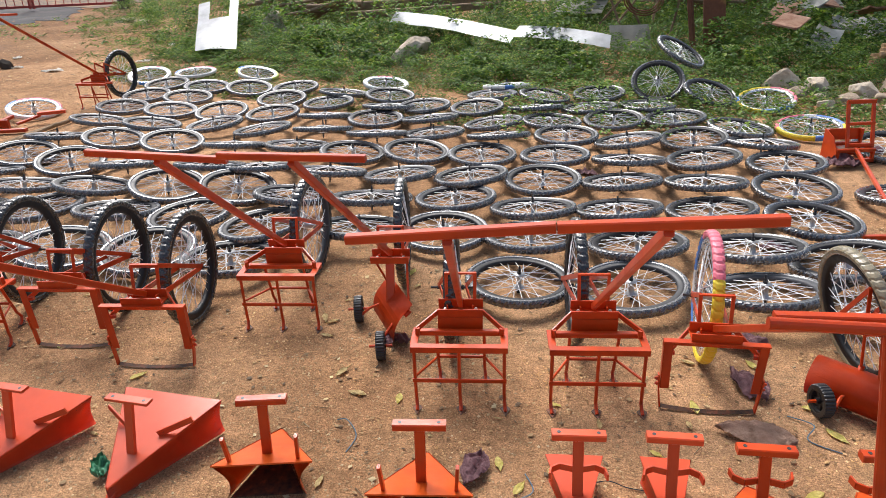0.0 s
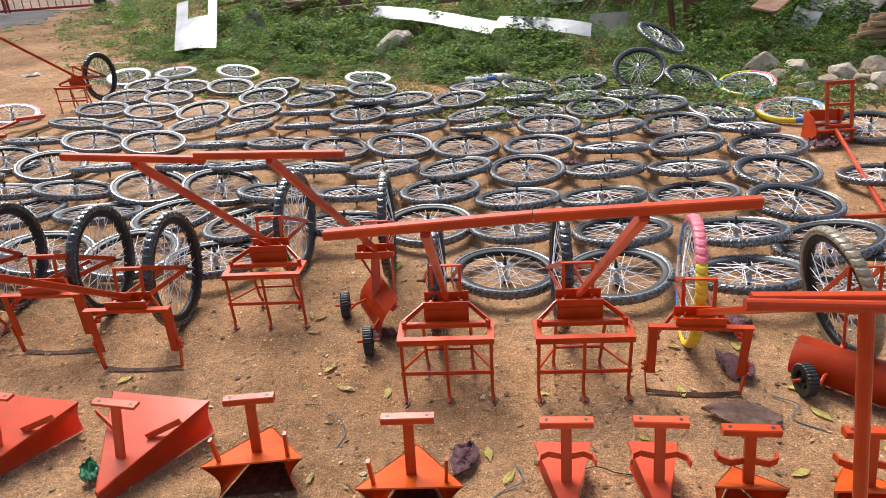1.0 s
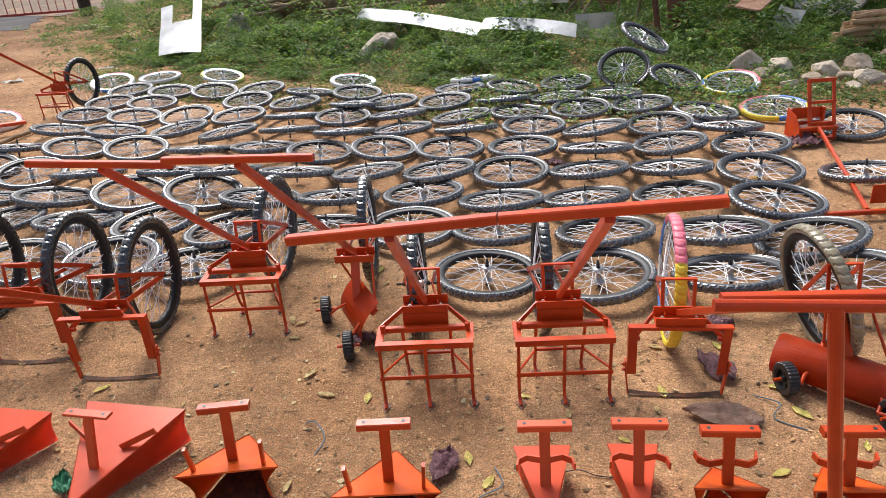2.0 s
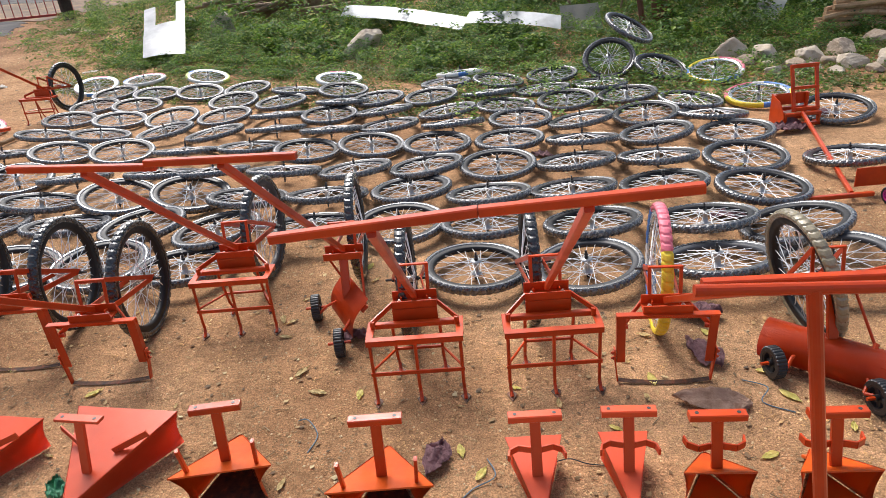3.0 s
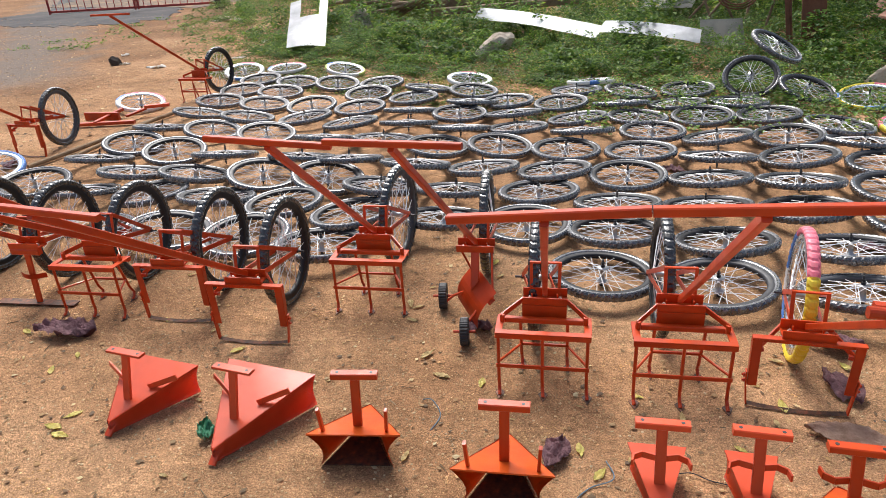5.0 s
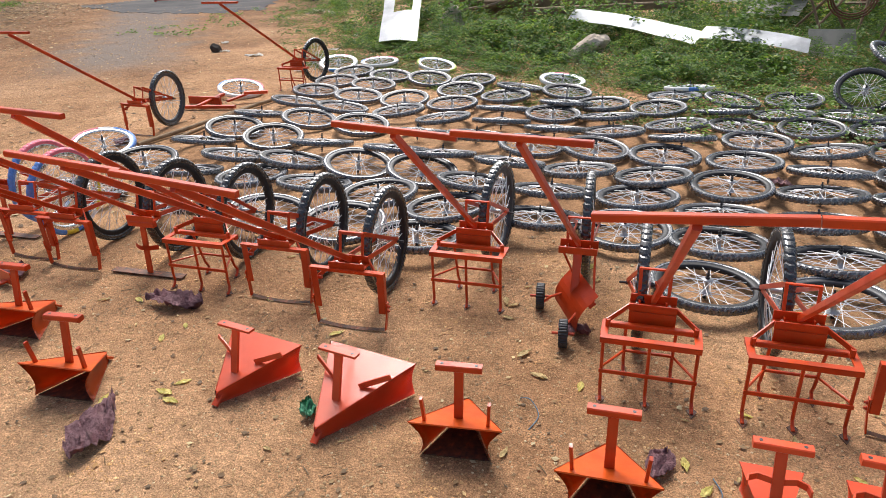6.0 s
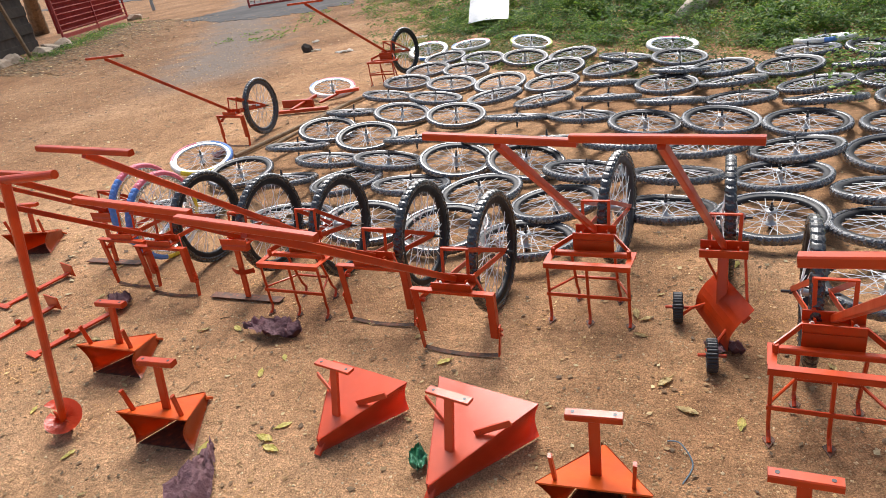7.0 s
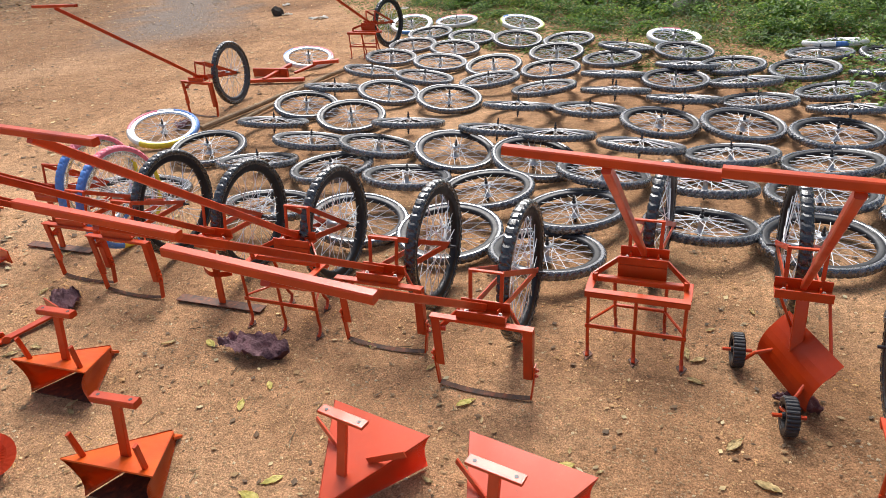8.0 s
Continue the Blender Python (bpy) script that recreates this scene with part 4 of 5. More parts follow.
lay_wheels(loose_wheel, [
    (-3.62, 5.44, 0.04, 0.21), (-3.54, 5.97, 0.16, 0.14), (-2.97, 5.83, 0.15, 0.10), (-2.39, 5.81, -0.10, 0.01),
    (-1.97, 6.17, -0.03, -0.06), (-1.89, 5.61, -0.11, 0.07), (-1.43, 6.00, 0.01, 0.21), (-1.34, 5.52, 0.00, 0.24),
    (-0.96, 5.91, 0.04, -0.04), (-0.47, 5.88, -0.07, 0.16), (-0.40, 5.41, -0.06, 0.11), (0.08, 5.70, -0.12, 0.08),
    (0.57, 5.72, 0.04, 0.02), (1.09, 5.75, -0.05, -0.07), (1.60, 5.77, -0.08, -0.00), (2.02, 5.43, 0.10, -0.01),
])
lay_wheels(loose_wheel, [
    (-3.62, 6.55, 0.11, -0.03), (-3.11, 6.94, 0.10, -0.06), (-3.04, 6.37, 0.12, -0.04), (-2.50, 6.28, 0.01, -0.14),
    (-2.06, 6.78, 0.01, -0.12), (-1.53, 6.56, -0.04, -0.02), (-0.96, 6.85, 0.09, -0.06), (-0.90, 6.34, 0.03, 0.18),
    (-0.57, 6.37, -0.04, -0.01), (-0.07, 6.27, -0.06, -0.05), (0.07, 6.78, -0.04, 0.05), (0.46, 6.18, -0.03, 0.20),
    (0.58, 6.70, 0.13, -0.04), (0.94, 6.18, -0.07, 0.09), (1.11, 6.76, -0.06, -0.07), (1.46, 6.22, 0.02, 0.07),
])
lay_wheels(loose_wheel, [
    (-3.67, 7.67, 0.00, -0.09), (-3.62, 7.07, 0.02, -0.08), (-3.11, 7.46, 0.09, -0.07), (-2.58, 7.33, 0.12, -0.12),
    (-2.06, 7.31, -0.03, -0.08), (-1.47, 7.01, 0.11, 0.12),
])
lay_wheels(loose_red, [(-4.09, 8.12, 0.09, -0.23)])
lay_wheels(loose_white, [(-3.62, 8.38, -0.00, -0.06)])
lay_wheels(loose_lime, [(-2.75, 8.13, 0.21, -0.08)])
lay_wheels(loose_red, [(-1.09, 7.44, 0.11, -0.07)])
lay_wheels(loose_red, [(0.22, 7.21, -0.04, 0.15)])
lay_wheels(loose_yellow, [(2.52, 6.29, -0.14, -0.19)])
lay_wheels(loose_yellow, [(2.55, 5.42, -0.08, -0.09)], 0.0, 110)
lay_wheels(loose_blue, [(-4.37, 4.24, 0.21, -0.18)])
lay_wheels(loose_white, [(-4.50, 6.47, 0.19, -0.13)])
# the small heap at the weeds' edge
lay_wheels(loose_wheel, [(1.66, 6.75, -0.19, -0.78), (2.10, 6.54, 0.19, -0.27)])
lay_wheels(loose_wheel, [(1.84, 6.74, 0.50, -0.30)], 0.30)
for model in (loose_wheel, loose_yellow, loose_red, loose_lime, loose_white, loose_blue):
    for o in (*model.children_recursive, model):
        bpy.data.objects.remove(o)


# ---- ground, road ----
bm = bmesh.new()
NX, NY = 90, 90
rows = []
for i in range(NX + 1):
    u = -1 + 2 * i / NX
    gx = 9 * u + 390 * u ** 7
    row = []
    for j in range(NY + 1):
        v = -1 + 2 * j / NY
        gy = 4 + 10 * v + 390 * v ** 7
        far = min(1.0, max(0.0, (gy - 8.5) / 6.0)) if gx > -7 else 0.0
        gz = 0.18 * far * (0.5 + noise.noise((gx * 0.5, gy * 0.5, 0))) if far else 0.0
        row.append(bm.verts.new((gx, gy, gz)))
    rows.append(row)
for i in range(NX):
    for j in range(NY):
        bm.faces.new((rows[i][j], rows[i + 1][j], rows[i + 1][j + 1], rows[i][j + 1]))
tagged(finish("ground", bm, SOIL, smooth=True), "sandy brown bare soil with grit and damp patches", "ground", kind="structure")


def blob(name, outline, mat, label, z, wobble=0.25):
    """A thin ragged-edged layer of surfacing."""
    bm = bmesh.new()
    vs = []
    k = len(outline)
    for i in range(k):
        a, b = Vector(outline[i]), Vector(outline[(i + 1) % k])
        for j in range(40):
            p = a.lerp(b, j / 40)
            w = (noise.noise((p.x * 0.9, p.y * 0.9, 3.3)) + 0.8 * noise.noise((p.x * 3.1, p.y * 3.1, 5.3)) + 0.5 * noise.noise((p.x * 9.0, p.y * 9.0, 7.3))) * wobble + 0.03 * noise.noise((p.x * 22.0, p.y * 22.0, 9.3))
            vs.append(bm.verts.new((p.x + w, p.y - w, z)))
    low = [bm.verts.new((v.co.x, v.co.y, -0.03)) for v in vs]
    bm.faces.new(vs)
    for i in range(len(vs)):
        j = (i + 1) % len(vs)
        bm.faces.new((vs[i], vs[j], low[j], low[i]))
    tagged(finish(name, bm, mat), label, "road", kind="structure")


# gateway asphalt; its dark colour also stands in for shade under the gate
blob("road_gate", [(-17.0, 17.2), (-13.6, 15.3), (-10.6, 15.0), (-9.9, 15.8), (-10.6, 18.0), (-12.0, 20.0), (-15.0, 22.5), (-19.5, 24.5), (-16.6, 20.2)], FAR_ASPHALT, "asphalt in the gateway, darkened for the shade under the gate", 0.007, 0.5)
blob("road_beyond", [(-17.2, 21.0), (-10.5, 18.6), (-8.0, 24.0), (-8.0, 37.5), (-24.0, 38.0)], ASPHALT, "grey worn asphalt inside the gate", 0.015, 0.3)
blob("road_far", [(-60, 43), (-34, 33.2), (-23, 29.2), (-14, 26), (-14, 29), (-23, 32.4), (-34, 36.6), (-60, 47)], FAR_ASPHALT, "grey asphalt road beyond the gate", 0.02, 0.6)

# loose grit, one sheet of many
def scatter_stones(name, count, xs, ys, sizes, label, mat):
    rng = np.random.default_rng(5)
    verts, faces = [], []
    base = np.array([(1, 0, 0), (0, 1, 0), (-1, 0, 0), (0, -1, 0), (0, 0, 0.55), (0, 0, -0.4)])
    tri = [(0, 1, 4), (1, 2, 4), (2, 3, 4), (3, 0, 4), (1, 0, 5), (2, 1, 5), (3, 2, 5), (0, 3, 5)]
    for i in range(count):
        s = sizes[0] + (sizes[1] - sizes[0]) * rng.random() ** 4
        a = rng.random() * 6.283
        c, d = math.cos(a), math.sin(a)
        p = base * (s * (0.7 + 0.6 * rng.random((6, 3))))
        p = np.stack([p[:, 0] * c - p[:, 1] * d, p[:, 0] * d + p[:, 1] * c, p[:, 2]], 1)
        p += (rng.uniform(*xs), rng.uniform(*ys), s * 0.2)
        k = len(verts)
        verts.extend(map(tuple, p))
        faces.extend((k + a_, k + b_, k + c_) for a_, b_, c_ in tri)
    me = bpy.data.meshes.new(name)
    me.from_pydata(verts, [], faces)
    me.materials.append(mat)
    tagged(new(name, me), label, "grit", kind="stuff")


scatter_stones("grit", 95000, (-4.4, 2.3), (0.9, 3.8), (0.0019, 0.0070), "loose grit and small stones strewn over the soil", GRIT)
scatter_stones("rubble", 9000, (-12.0, -4.2), (3.0, 15.0), (0.003, 0.017), "small rubble strewn along the drive", GRIT)


# ---- weeds ----
def weed_edge(x):
    """Where the weeds begin, going from the soil outwards."""
    pts = [(-9.4, 17.2), (-7.6, 14.2), (-6.2, 11.6), (-5.0, 9.9), (-3.3, 8.75), (-1.8, 8.0), (-0.6, 7.25), (1.2, 7.1), (2.3, 6.7), (3.2, 6.9), (4.5, 6.8), (9.0, 8.0)]
    for (a, p), (b, q) in zip(pts, pts[1:]):
        if a <= x < b:
            return p + (q - p) * (x - a) / (b - a)
    return 20.0 if x < -9 else 8.0


def weeds(name, plants, leaf, height, spread, leaves, mat, label, seed, near=0.0, depth=9.0, xs=(-9.2, 9.0)):
    rng = np.random.default_rng(seed)
    verts, faces = [], []
    made = 0
    while made < plants:
        x = rng.uniform(*xs)
        e = weed_edge(x) + near
        y = e + depth * rng.random() ** 1.4
        thick = noise.noise((x * 0.8, y * 0.8, seed)) * 0.5 + 0.5
        if rng.random() > thick * 1.5 or (y - e < 0.5 and rng.random() < 0.5):
            continue
        made += 1
        if x < -4.9 and rng.random() < 0.72:
            continue
        h = height * (0.35 + 0.75 * thick) * rng.uniform(0.6, 1.2) * (0.3 + 0.7 * min(1.0, max(0.0, y - e) / 1.6))
        gz = 0.18 * min(1.0, max(0.0, (y - 8.5) / 6.0)) * (0.5 + noise.noise((x * 0.5, y * 0.5, 0)))
        k = int(leaves * rng.uniform(0.6, 1.3))
        r = spread * np.sqrt(rng.random(k))
        a = rng.random(k) * 6.283
        z = h * rng.random(k) ** 0.8
        r *= 0.35 + 0.65 * np.sin(np.pi * np.clip(z / h, 0.05, 0.95))
        for i in range(k):
            px, py, pz = x + r[i] * math.cos(a[i]), y + r[i] * math.sin(a[i]), gz + z[i]
            b = a[i] + rng.normal() * 0.8
            L = leaf * rng.uniform(0.6, 1.4)
            w = L * rng.uniform(0.28, 0.45)
            t = rng.uniform(-0.5, 0.7)
            dx, dy, dz = math.cos(b) * math.cos(t), math.sin(b) * math.cos(t), math.sin(t)
            sx, sy = -math.sin(b) * w, math.cos(b) * w
            q = len(verts)
            verts += [(px, py, pz), (px + dx * L * 0.5 + sx, py + dy * L * 0.5 + sy, pz + dz * L * 0.5 + w * 0.4), (px + dx * L, py + dy * L, pz + dz * L - 0.15 * L), (px + dx * L * 0.5 - sx, py + dy * L * 0.5 - sy, pz + dz * L * 0.5 + w * 0.4)]
            faces += [(q, q + 1, q + 2), (q, q + 2, q + 3)]
    me = bpy.data.meshes.new(name)
    me.from_pydata(verts, [], faces)
    me.materials.append(mat)
    tagged(new(name, me), label, "weeds", kind="stuff")


weeds("weeds", 3000, 0.033, 0.38, 0.14, 115, LEAF, "leafy green weeds growing thick behind the wheels", 3)
weeds("low_grass", 10500, 0.034, 0.09, 0.15, 16, GRASS, "low sparse grass and seedlings on the soil", 8, -1.3, 8.0)
weeds("tall_weeds", 210, 0.060, 0.88, 0.24, 190, LEAF, "taller bushy weeds among the scrap", 11, 1.0, 4.6)


# ---- scrap at the back ----
def rock(x, y, z, sx, sy, sz, yaw=0.0, tip=0.0, label="weathered grey-brown stone half sunk in the weeds", mat=None, seed=0):
    bm = bmesh.new()
    bmesh.ops.create_icosphere(bm, subdivisions=4, radius=1.0)
    cut = np.random.default_rng(seed + 100)
    planes = [(Vector(cut.normal(size=3)).normalized(), cut.uniform(0.55, 0.85)) for _ in range(13)]
    for v in bm.verts:
        d = v.co.normalized()
        r = min([1.0] + [h / d.dot(p) for p, h in planes if d.dot(p) > 0.2])
        r *= 1 + 0.05 * noise.noise(d * 4.0 + Vector((x, seed, y))) + 0.025 * noise.noise(d * 11.0 + Vector((seed, x, y)))
        v.co = Vector((d.x * sx, d.y * sy, d.z * sz)) * r * 1.3
    ob = finish("rock", bm, mat or STONE)
    ob.matrix_basis = pose(x, y, z, tip, 0, yaw)
    return tagged(ob, label, "rock", "stones")


rock(-1.05, 9.0, 0.12, 0.13, 0.15, 0.34, 80, 46, "pale slab of stone leaning in the weeds", PALE_STONE, 1)
rock(-3.45, 11.3, 0.15, 0.20, 0.18, 0.26, 10, label="pale slab of stone leaning in the weeds", mat=PALE_STONE, seed=2)
rock(2.92, 6.98, 0.06, 0.15, 0.09, 0.15, -12, label="tan peaked stone behind a coloured tyre", mat=PALE_STONE, seed=77)
rock(0.97, 8.15, 0.08, 0.10, 0.07, 0.11, 0, mat=PALE_STONE, seed=3)
for i, (x, y, s) in enumerate([(2.95, 6.72, 0.17), (3.25, 6.98, 0.26), (3.60, 6.75, 0.22), (3.30, 6.45, 0.15), (3.75, 6.35, 0.20), (3.05, 6.30, 0.12), (3.95, 6.85, 0.24), (4.25, 6.5, 0.2), (3.55, 6.15, 0.11), (4.5, 7.2, 0.28), (3.1, 6.55, 0.10), (3.42, 6.32, 0.13), (3.85, 6.1, 0.12), (4.05, 6.3, 0.15), (3.2, 6.12, 0.08), (3.65, 6.5, 0.14)]):
    rock(x, y, s * 0.16, s * 0.64, s * 0.50, s * 0.40, 37 * i, 9 * (i % 3), mat=PALE_STONE if i % 3 else STONE, seed=i + 5)
for i, (x, y, s) in enumerate([(-7.9, 15.0, 0.22), (-7.5, 14.9, 0.12), (-7.7, 16.2, 0.14), (-7.2, 14.4, 0.10)]):
    rock(x, y, s * 0.15, s, s * 0.8, s * 0.35, 51 * i, label="pale flat stone beside the drive", mat=PALE_STONE, seed=i + 31)


def slab(name, corners, thick, mat, label, category, bow=0.0, ridges=0, notch=None):
    """A thin sheet over four corners (near left, near right, far right, far left), bowed or corrugated."""
    a, b, c, d = [Vector(p) for p in corners]
    nrm = (b - a).cross(d - a).normalized()
    bm = bmesh.new()
    nu, nv = 24, 10
    pts = [[None] * (nv + 1) for _ in range(nu + 1)]
    for i in range(nu + 1):
        for j in range(nv + 1):
            u, v = i / nu, j / nv
            p = a.lerp(b, u).lerp(d.lerp(c, u), v)
            lift = bow * math.sin(math.pi * u) + (0.015 * math.sin(ridges * 2 * math.pi * v) if ridges else 0) + 0.02 * noise.noise((p.x * 2, p.y * 2, 1.7))
            pts[i][j] = bm.verts.new(p + nrm * lift)
    faces = []
    for i in range(nu):
        for j in range(nv):
            if notch and notch[0] < (i + 0.5) / nu < notch[1] and (j + 0.5) / nv > notch[2]:
                continue
            faces.append(bm.faces.new((pts[i][j], pts[i + 1][j], pts[i + 1][j + 1], pts[i][j + 1])))
    bmesh.ops.solidify(bm, geom=faces, thickness=thick)
    loose_v = [v for v in bm.verts if not v.link_faces]
    bmesh.ops.delete(bm, geom=loose_v, context="VERTS")
    return tagged(finish(name, bm, mat), label, category)


slab("metal_sheet", [(-4.12, 9.6, 0.14), (-3.50, 9.55, 0.16), (-3.95, 11.2, 0.72), (-4.62, 11.2, 0.62)], 0.006, TIN, "bright notched metal sheet leaning on the weeds", "metal sheet", 0.02, 0, (0.28, 0.78, 0.55))
slab("metal_strip", [(-1.46, 10.55, 0.34), (0.28, 8.85, 0.24), (0.40, 9.05, 0.36), (-1.40, 10.80, 0.47)], 0.005, TIN, "long bent galvanised strip lying on weeds", "metal sheet", 0.06)
slab("metal_strip", [(0.30, 9.15, 0.28), (1.46, 8.45, 0.22), (1.50, 8.65, 0.34), (0.42, 9.35, 0.40)], 0.005, TIN, "crumpled galvanised strip lying on weeds", "metal sheet", 0.05)
slab("cement_board", [(1.00, 11.6, 0.30), (1.75, 11.2, 0.32), (2.05, 12.1, 0.60), (1.35, 12.5, 0.55)], 0.012, GREY_BOARD, "broken grey cement board in the scrap heap", "board", 0.0, 4)
slab("cement_board", [(1.55, 12.6, 0.42), (2.45, 12.2, 0.44), (2.8, 13.4, 0.78), (1.9, 13.8, 0.75)], 0.012, GREY_BOARD, "stained grey cement board in the scrap heap", "board", 0.0, 5)
slab("cement_board", [(0.6, 12.6, 0.40), (1.4, 12.3, 0.42), (1.6, 13.2, 0.66), (0.8, 13.5, 0.62)], 0.012, GREY_BOARD, "pale cement board on the scrap heap", "board")
slab("cement_board", [(1.62, 9.32, 0.06), (2.12, 9.15, 0.06), (2.10, 9.42, 0.36), (1.62, 9.58, 0.34)], 0.02, GREY_BOARD, "small grey board propped in the weeds", "board")
slab("cement_board", [(4.2, 10.6, 0.40), (5.0, 10.4, 0.40), (5.1, 11.2, 0.62), (4.3, 11.5, 0.6)], 0.012, GREY_BOARD, "pale broken board in the scrap", "board")
slab("rusted_plate", [(2.9, 12.9, 0.2), (4.6, 12.4, 0.2), (4.7, 12.9, 0.75), (3.0, 13.4, 0.8)], 0.01, RUST_PLATE, "large rust-brown plate leaning in the weeds", "metal sheet")
slab("metal_sheet", [(5.4, 11.6, 0.5), (7.4, 11.2, 0.5), (7.6, 11.9, 0.75), (5.6, 12.3, 0.7)], 0.006, TIN, "pale roofing sheet on the scrap heap", "metal sheet", 0.03, 4)


def timber(name, a, b, w, h, mat, label, category="timber", up=(0, 0, 1)):
    bm = bmesh.new()
    bar(bm, a, b, w, h, up)
    return tagged(finish(name, bm, mat), label, category)


timber("timber", (-3.2, 12.4, 0.40), (0.9, 13.6, 0.42), 0.16, 0.14, WOOD, "long dark timber lying behind the weeds")
timber("timber", (-2.4, 11.9, 0.32), (0.2, 12.9, 0.34), 0.12, 0.12, WOOD, "dark weathered beam on the scrap heap")
timber("timber", (0.1, 13.6, 0.55), (1.2, 13.3, 0.6), 0.2, 0.12, WOOD, "short dark timber on the scrap heap")
timber("post", (-9.6, 18.2, 0.0), (-9.65, 18.25, 2.4), 0.26, 0.22, SHED_DARK, "dark weathered post beside the gate", "post")
random.seed(21)
for i in range(12):
    x, y = random.uniform(-4.4, -2.2), random.uniform(12.0, 13.6)
    a, n = random.uniform(-0.6, 0.5), random.uniform(0.5, 1.1)
    z = 0.28 + 0.05 * i
    bm = bmesh.new()
    pipe(bm, [(x - n * math.cos(a), y - n * math.sin(a), z - 0.15), (x, y, z + random.uniform(-0.05, 0.1)), (x + n * math.cos(a), y + n * math.sin(a), z + random.uniform(-0.2, 0.2))], random.uniform(0.02, 0.06), 7)
    tagged(finish("branch", bm, WOOD), "dark dead branch piled behind the weeds", "branch", "heap of dead branches")
timber("steel_post", (2.80, 8.82, 0.0), (2.66, 8.95, 1.5), 0.26, 0.03, RUST_PLATE, "rust-brown steel plate post with yellow paint traces", "post", (0, 1, 0))
timber("steel_post", (2.58, 8.92, 0.0), (2.36, 9.1, 1.5), 0.06, 0.06, RUST_PLATE, "thin rusted steel post leaning", "post")
for i, (x, y, dx, dy) in enumerate([(1.6, 10.2, 0.9, 0.6), (2.0, 10.4, -0.5, 0.5), (2.2, 9.9, 0.25, 0.8), (1.5, 10.9, 0.8, -0.3), (2.3, 10.2, -0.7, 0.2), (2.45, 9.8, 0.2, 0.4)]):
    bm = bmesh.new()
    pipe(bm, [(x, y, 0.0), (x + dx * 0.5 + 0.05, y + dy * 0.5, 0.55), (x + dx, y + dy, 1.15)], 0.018, 7)
    tagged(finish("pole", bm, WOOD), "thin crooked pole propped in the scrap", "pole", "poles in the scrap")
bm = bmesh.new()
for k in range(3):
    pts = [(2.15 + (0.22 + 0.03 * k) * math.cos(a), 10.1 + 0.1 * math.sin(2 * a), 0.72 + (0.26 + 0.03 * k) * math.sin(a)) for a in [2 * math.pi * i / 20 for i in range(21)]]
    pipe(bm, pts, 0.010, 6)
tagged(finish("wire_coil", bm, RUST_PLATE), "rusted wire coil hung on the poles", "wire coil")

random.seed(4)
for i in range(16):
    x, y = random.uniform(3.6, 5.6), random.uniform(8.6, 10.6)
    bm = bmesh.new()
    bmesh.ops.create_grid(bm, x_segments=4, y_segments=2, size=0.5)
    for v in bm.verts:
        v.co = Vector((v.co.x * random.uniform(0.3, 0.5), v.co.y * 0.3, 0.06 * math.sin(v.co.x * 3)))
    bmesh.ops.solidify(bm, geom=bm.faces[:], thickness=0.02)
    ob = finish("clay_tile", bm, random.choice((TILE, TILE, GREY_BOARD, RED_IRON)))
    ob.matrix_basis = pose(x, y, 0.22 + 0.02 * i, random.uniform(-25, 25), random.uniform(-25, 25), random.uniform(0, 180))
    tagged(ob, "broken clay tile on the rubble heap", "tile", "broken tiles")
for i in range(9):
    bm = bmesh.new()
    x, y, z = 4.45 + 0.03 * i, 7.75 + 0.05 * (i % 3), 0.10 + 0.035 * i
    pipe(bm, [(x - 0.35, y, z), (x - 0.1, y + 0.03, z + 0.03 * (i % 2)), (x + 0.2, y - 0.02, z + 0.02), (x + 0.5, y + 0.05, z - 0.03)], 0.03, 6)
    tagged(finish("stick", bm, CANE), "tan split stick in a stacked bundle", "stick", "bundle of dry sticks")

# two poles beside the wheel field
for a, b, r in (((-4.22, 4.45, 0.025), (-3.92, 6.35, 0.03), 0.019), ((-4.02, 4.62, 0.022), (-3.95, 5.95, 0.05), 0.016)):
    bm = bmesh.new()
    a, b = Vector(a), Vector(b)
    pipe(bm, [a, a.lerp(b, 0.3) + Vector((0.02, 0, 0.004)), a.lerp(b, 0.65) + Vector((-0.015, 0, 0.002)), b], r, 9)
    tagged(finish("pole", bm, BARK, smooth=False), "dry brown wooden pole lying on the soil", "pole", "poles on the ground")


# ---- gate and shed by the road ----
def gate(a, b, tall, mat):
    root = thing("iron_gate", "red painted iron gate of upright rods", "gate")
    a, b = Vector(a), Vector(b)
    up = Vector((0, 0, 1))
    for k, z in (("bottom_rail", 0.12), ("top_rail", tall)):
        bm = bmesh.new()
        bar(bm, a + up * z, b + up * z, 0.05, 0.06)
        part(k, bm, mat, root)
    for t in (0.0, 0.49, 0.51, 1.0):
        bm = bmesh.new()
        p = a.lerp(b, t)
        bar(bm, p + up * 0.06, p + up * tall, 0.05, 0.05, (0, 1, 0))
        part("stile", bm, mat, root)
    for i in range(1, 24):
        bm = bmesh.new()
        p = a.lerp(b, i / 24)
        rod(bm, p + up * 0.12, p + up * tall, 0.012, 6)
        part("rod", bm, mat, root)
    bm = bmesh.new()
    p = a.lerp(b, 0.47)
    bar(bm, p + up * 0.85, p + up * 1.0, 0.10, 0.06, (0, 1, 0))
    part("latch_box", bm, mat, root)


gate((-14.6, 17.75, 0), (-9.75, 18.75, 0), 1.7, RED_IRON)


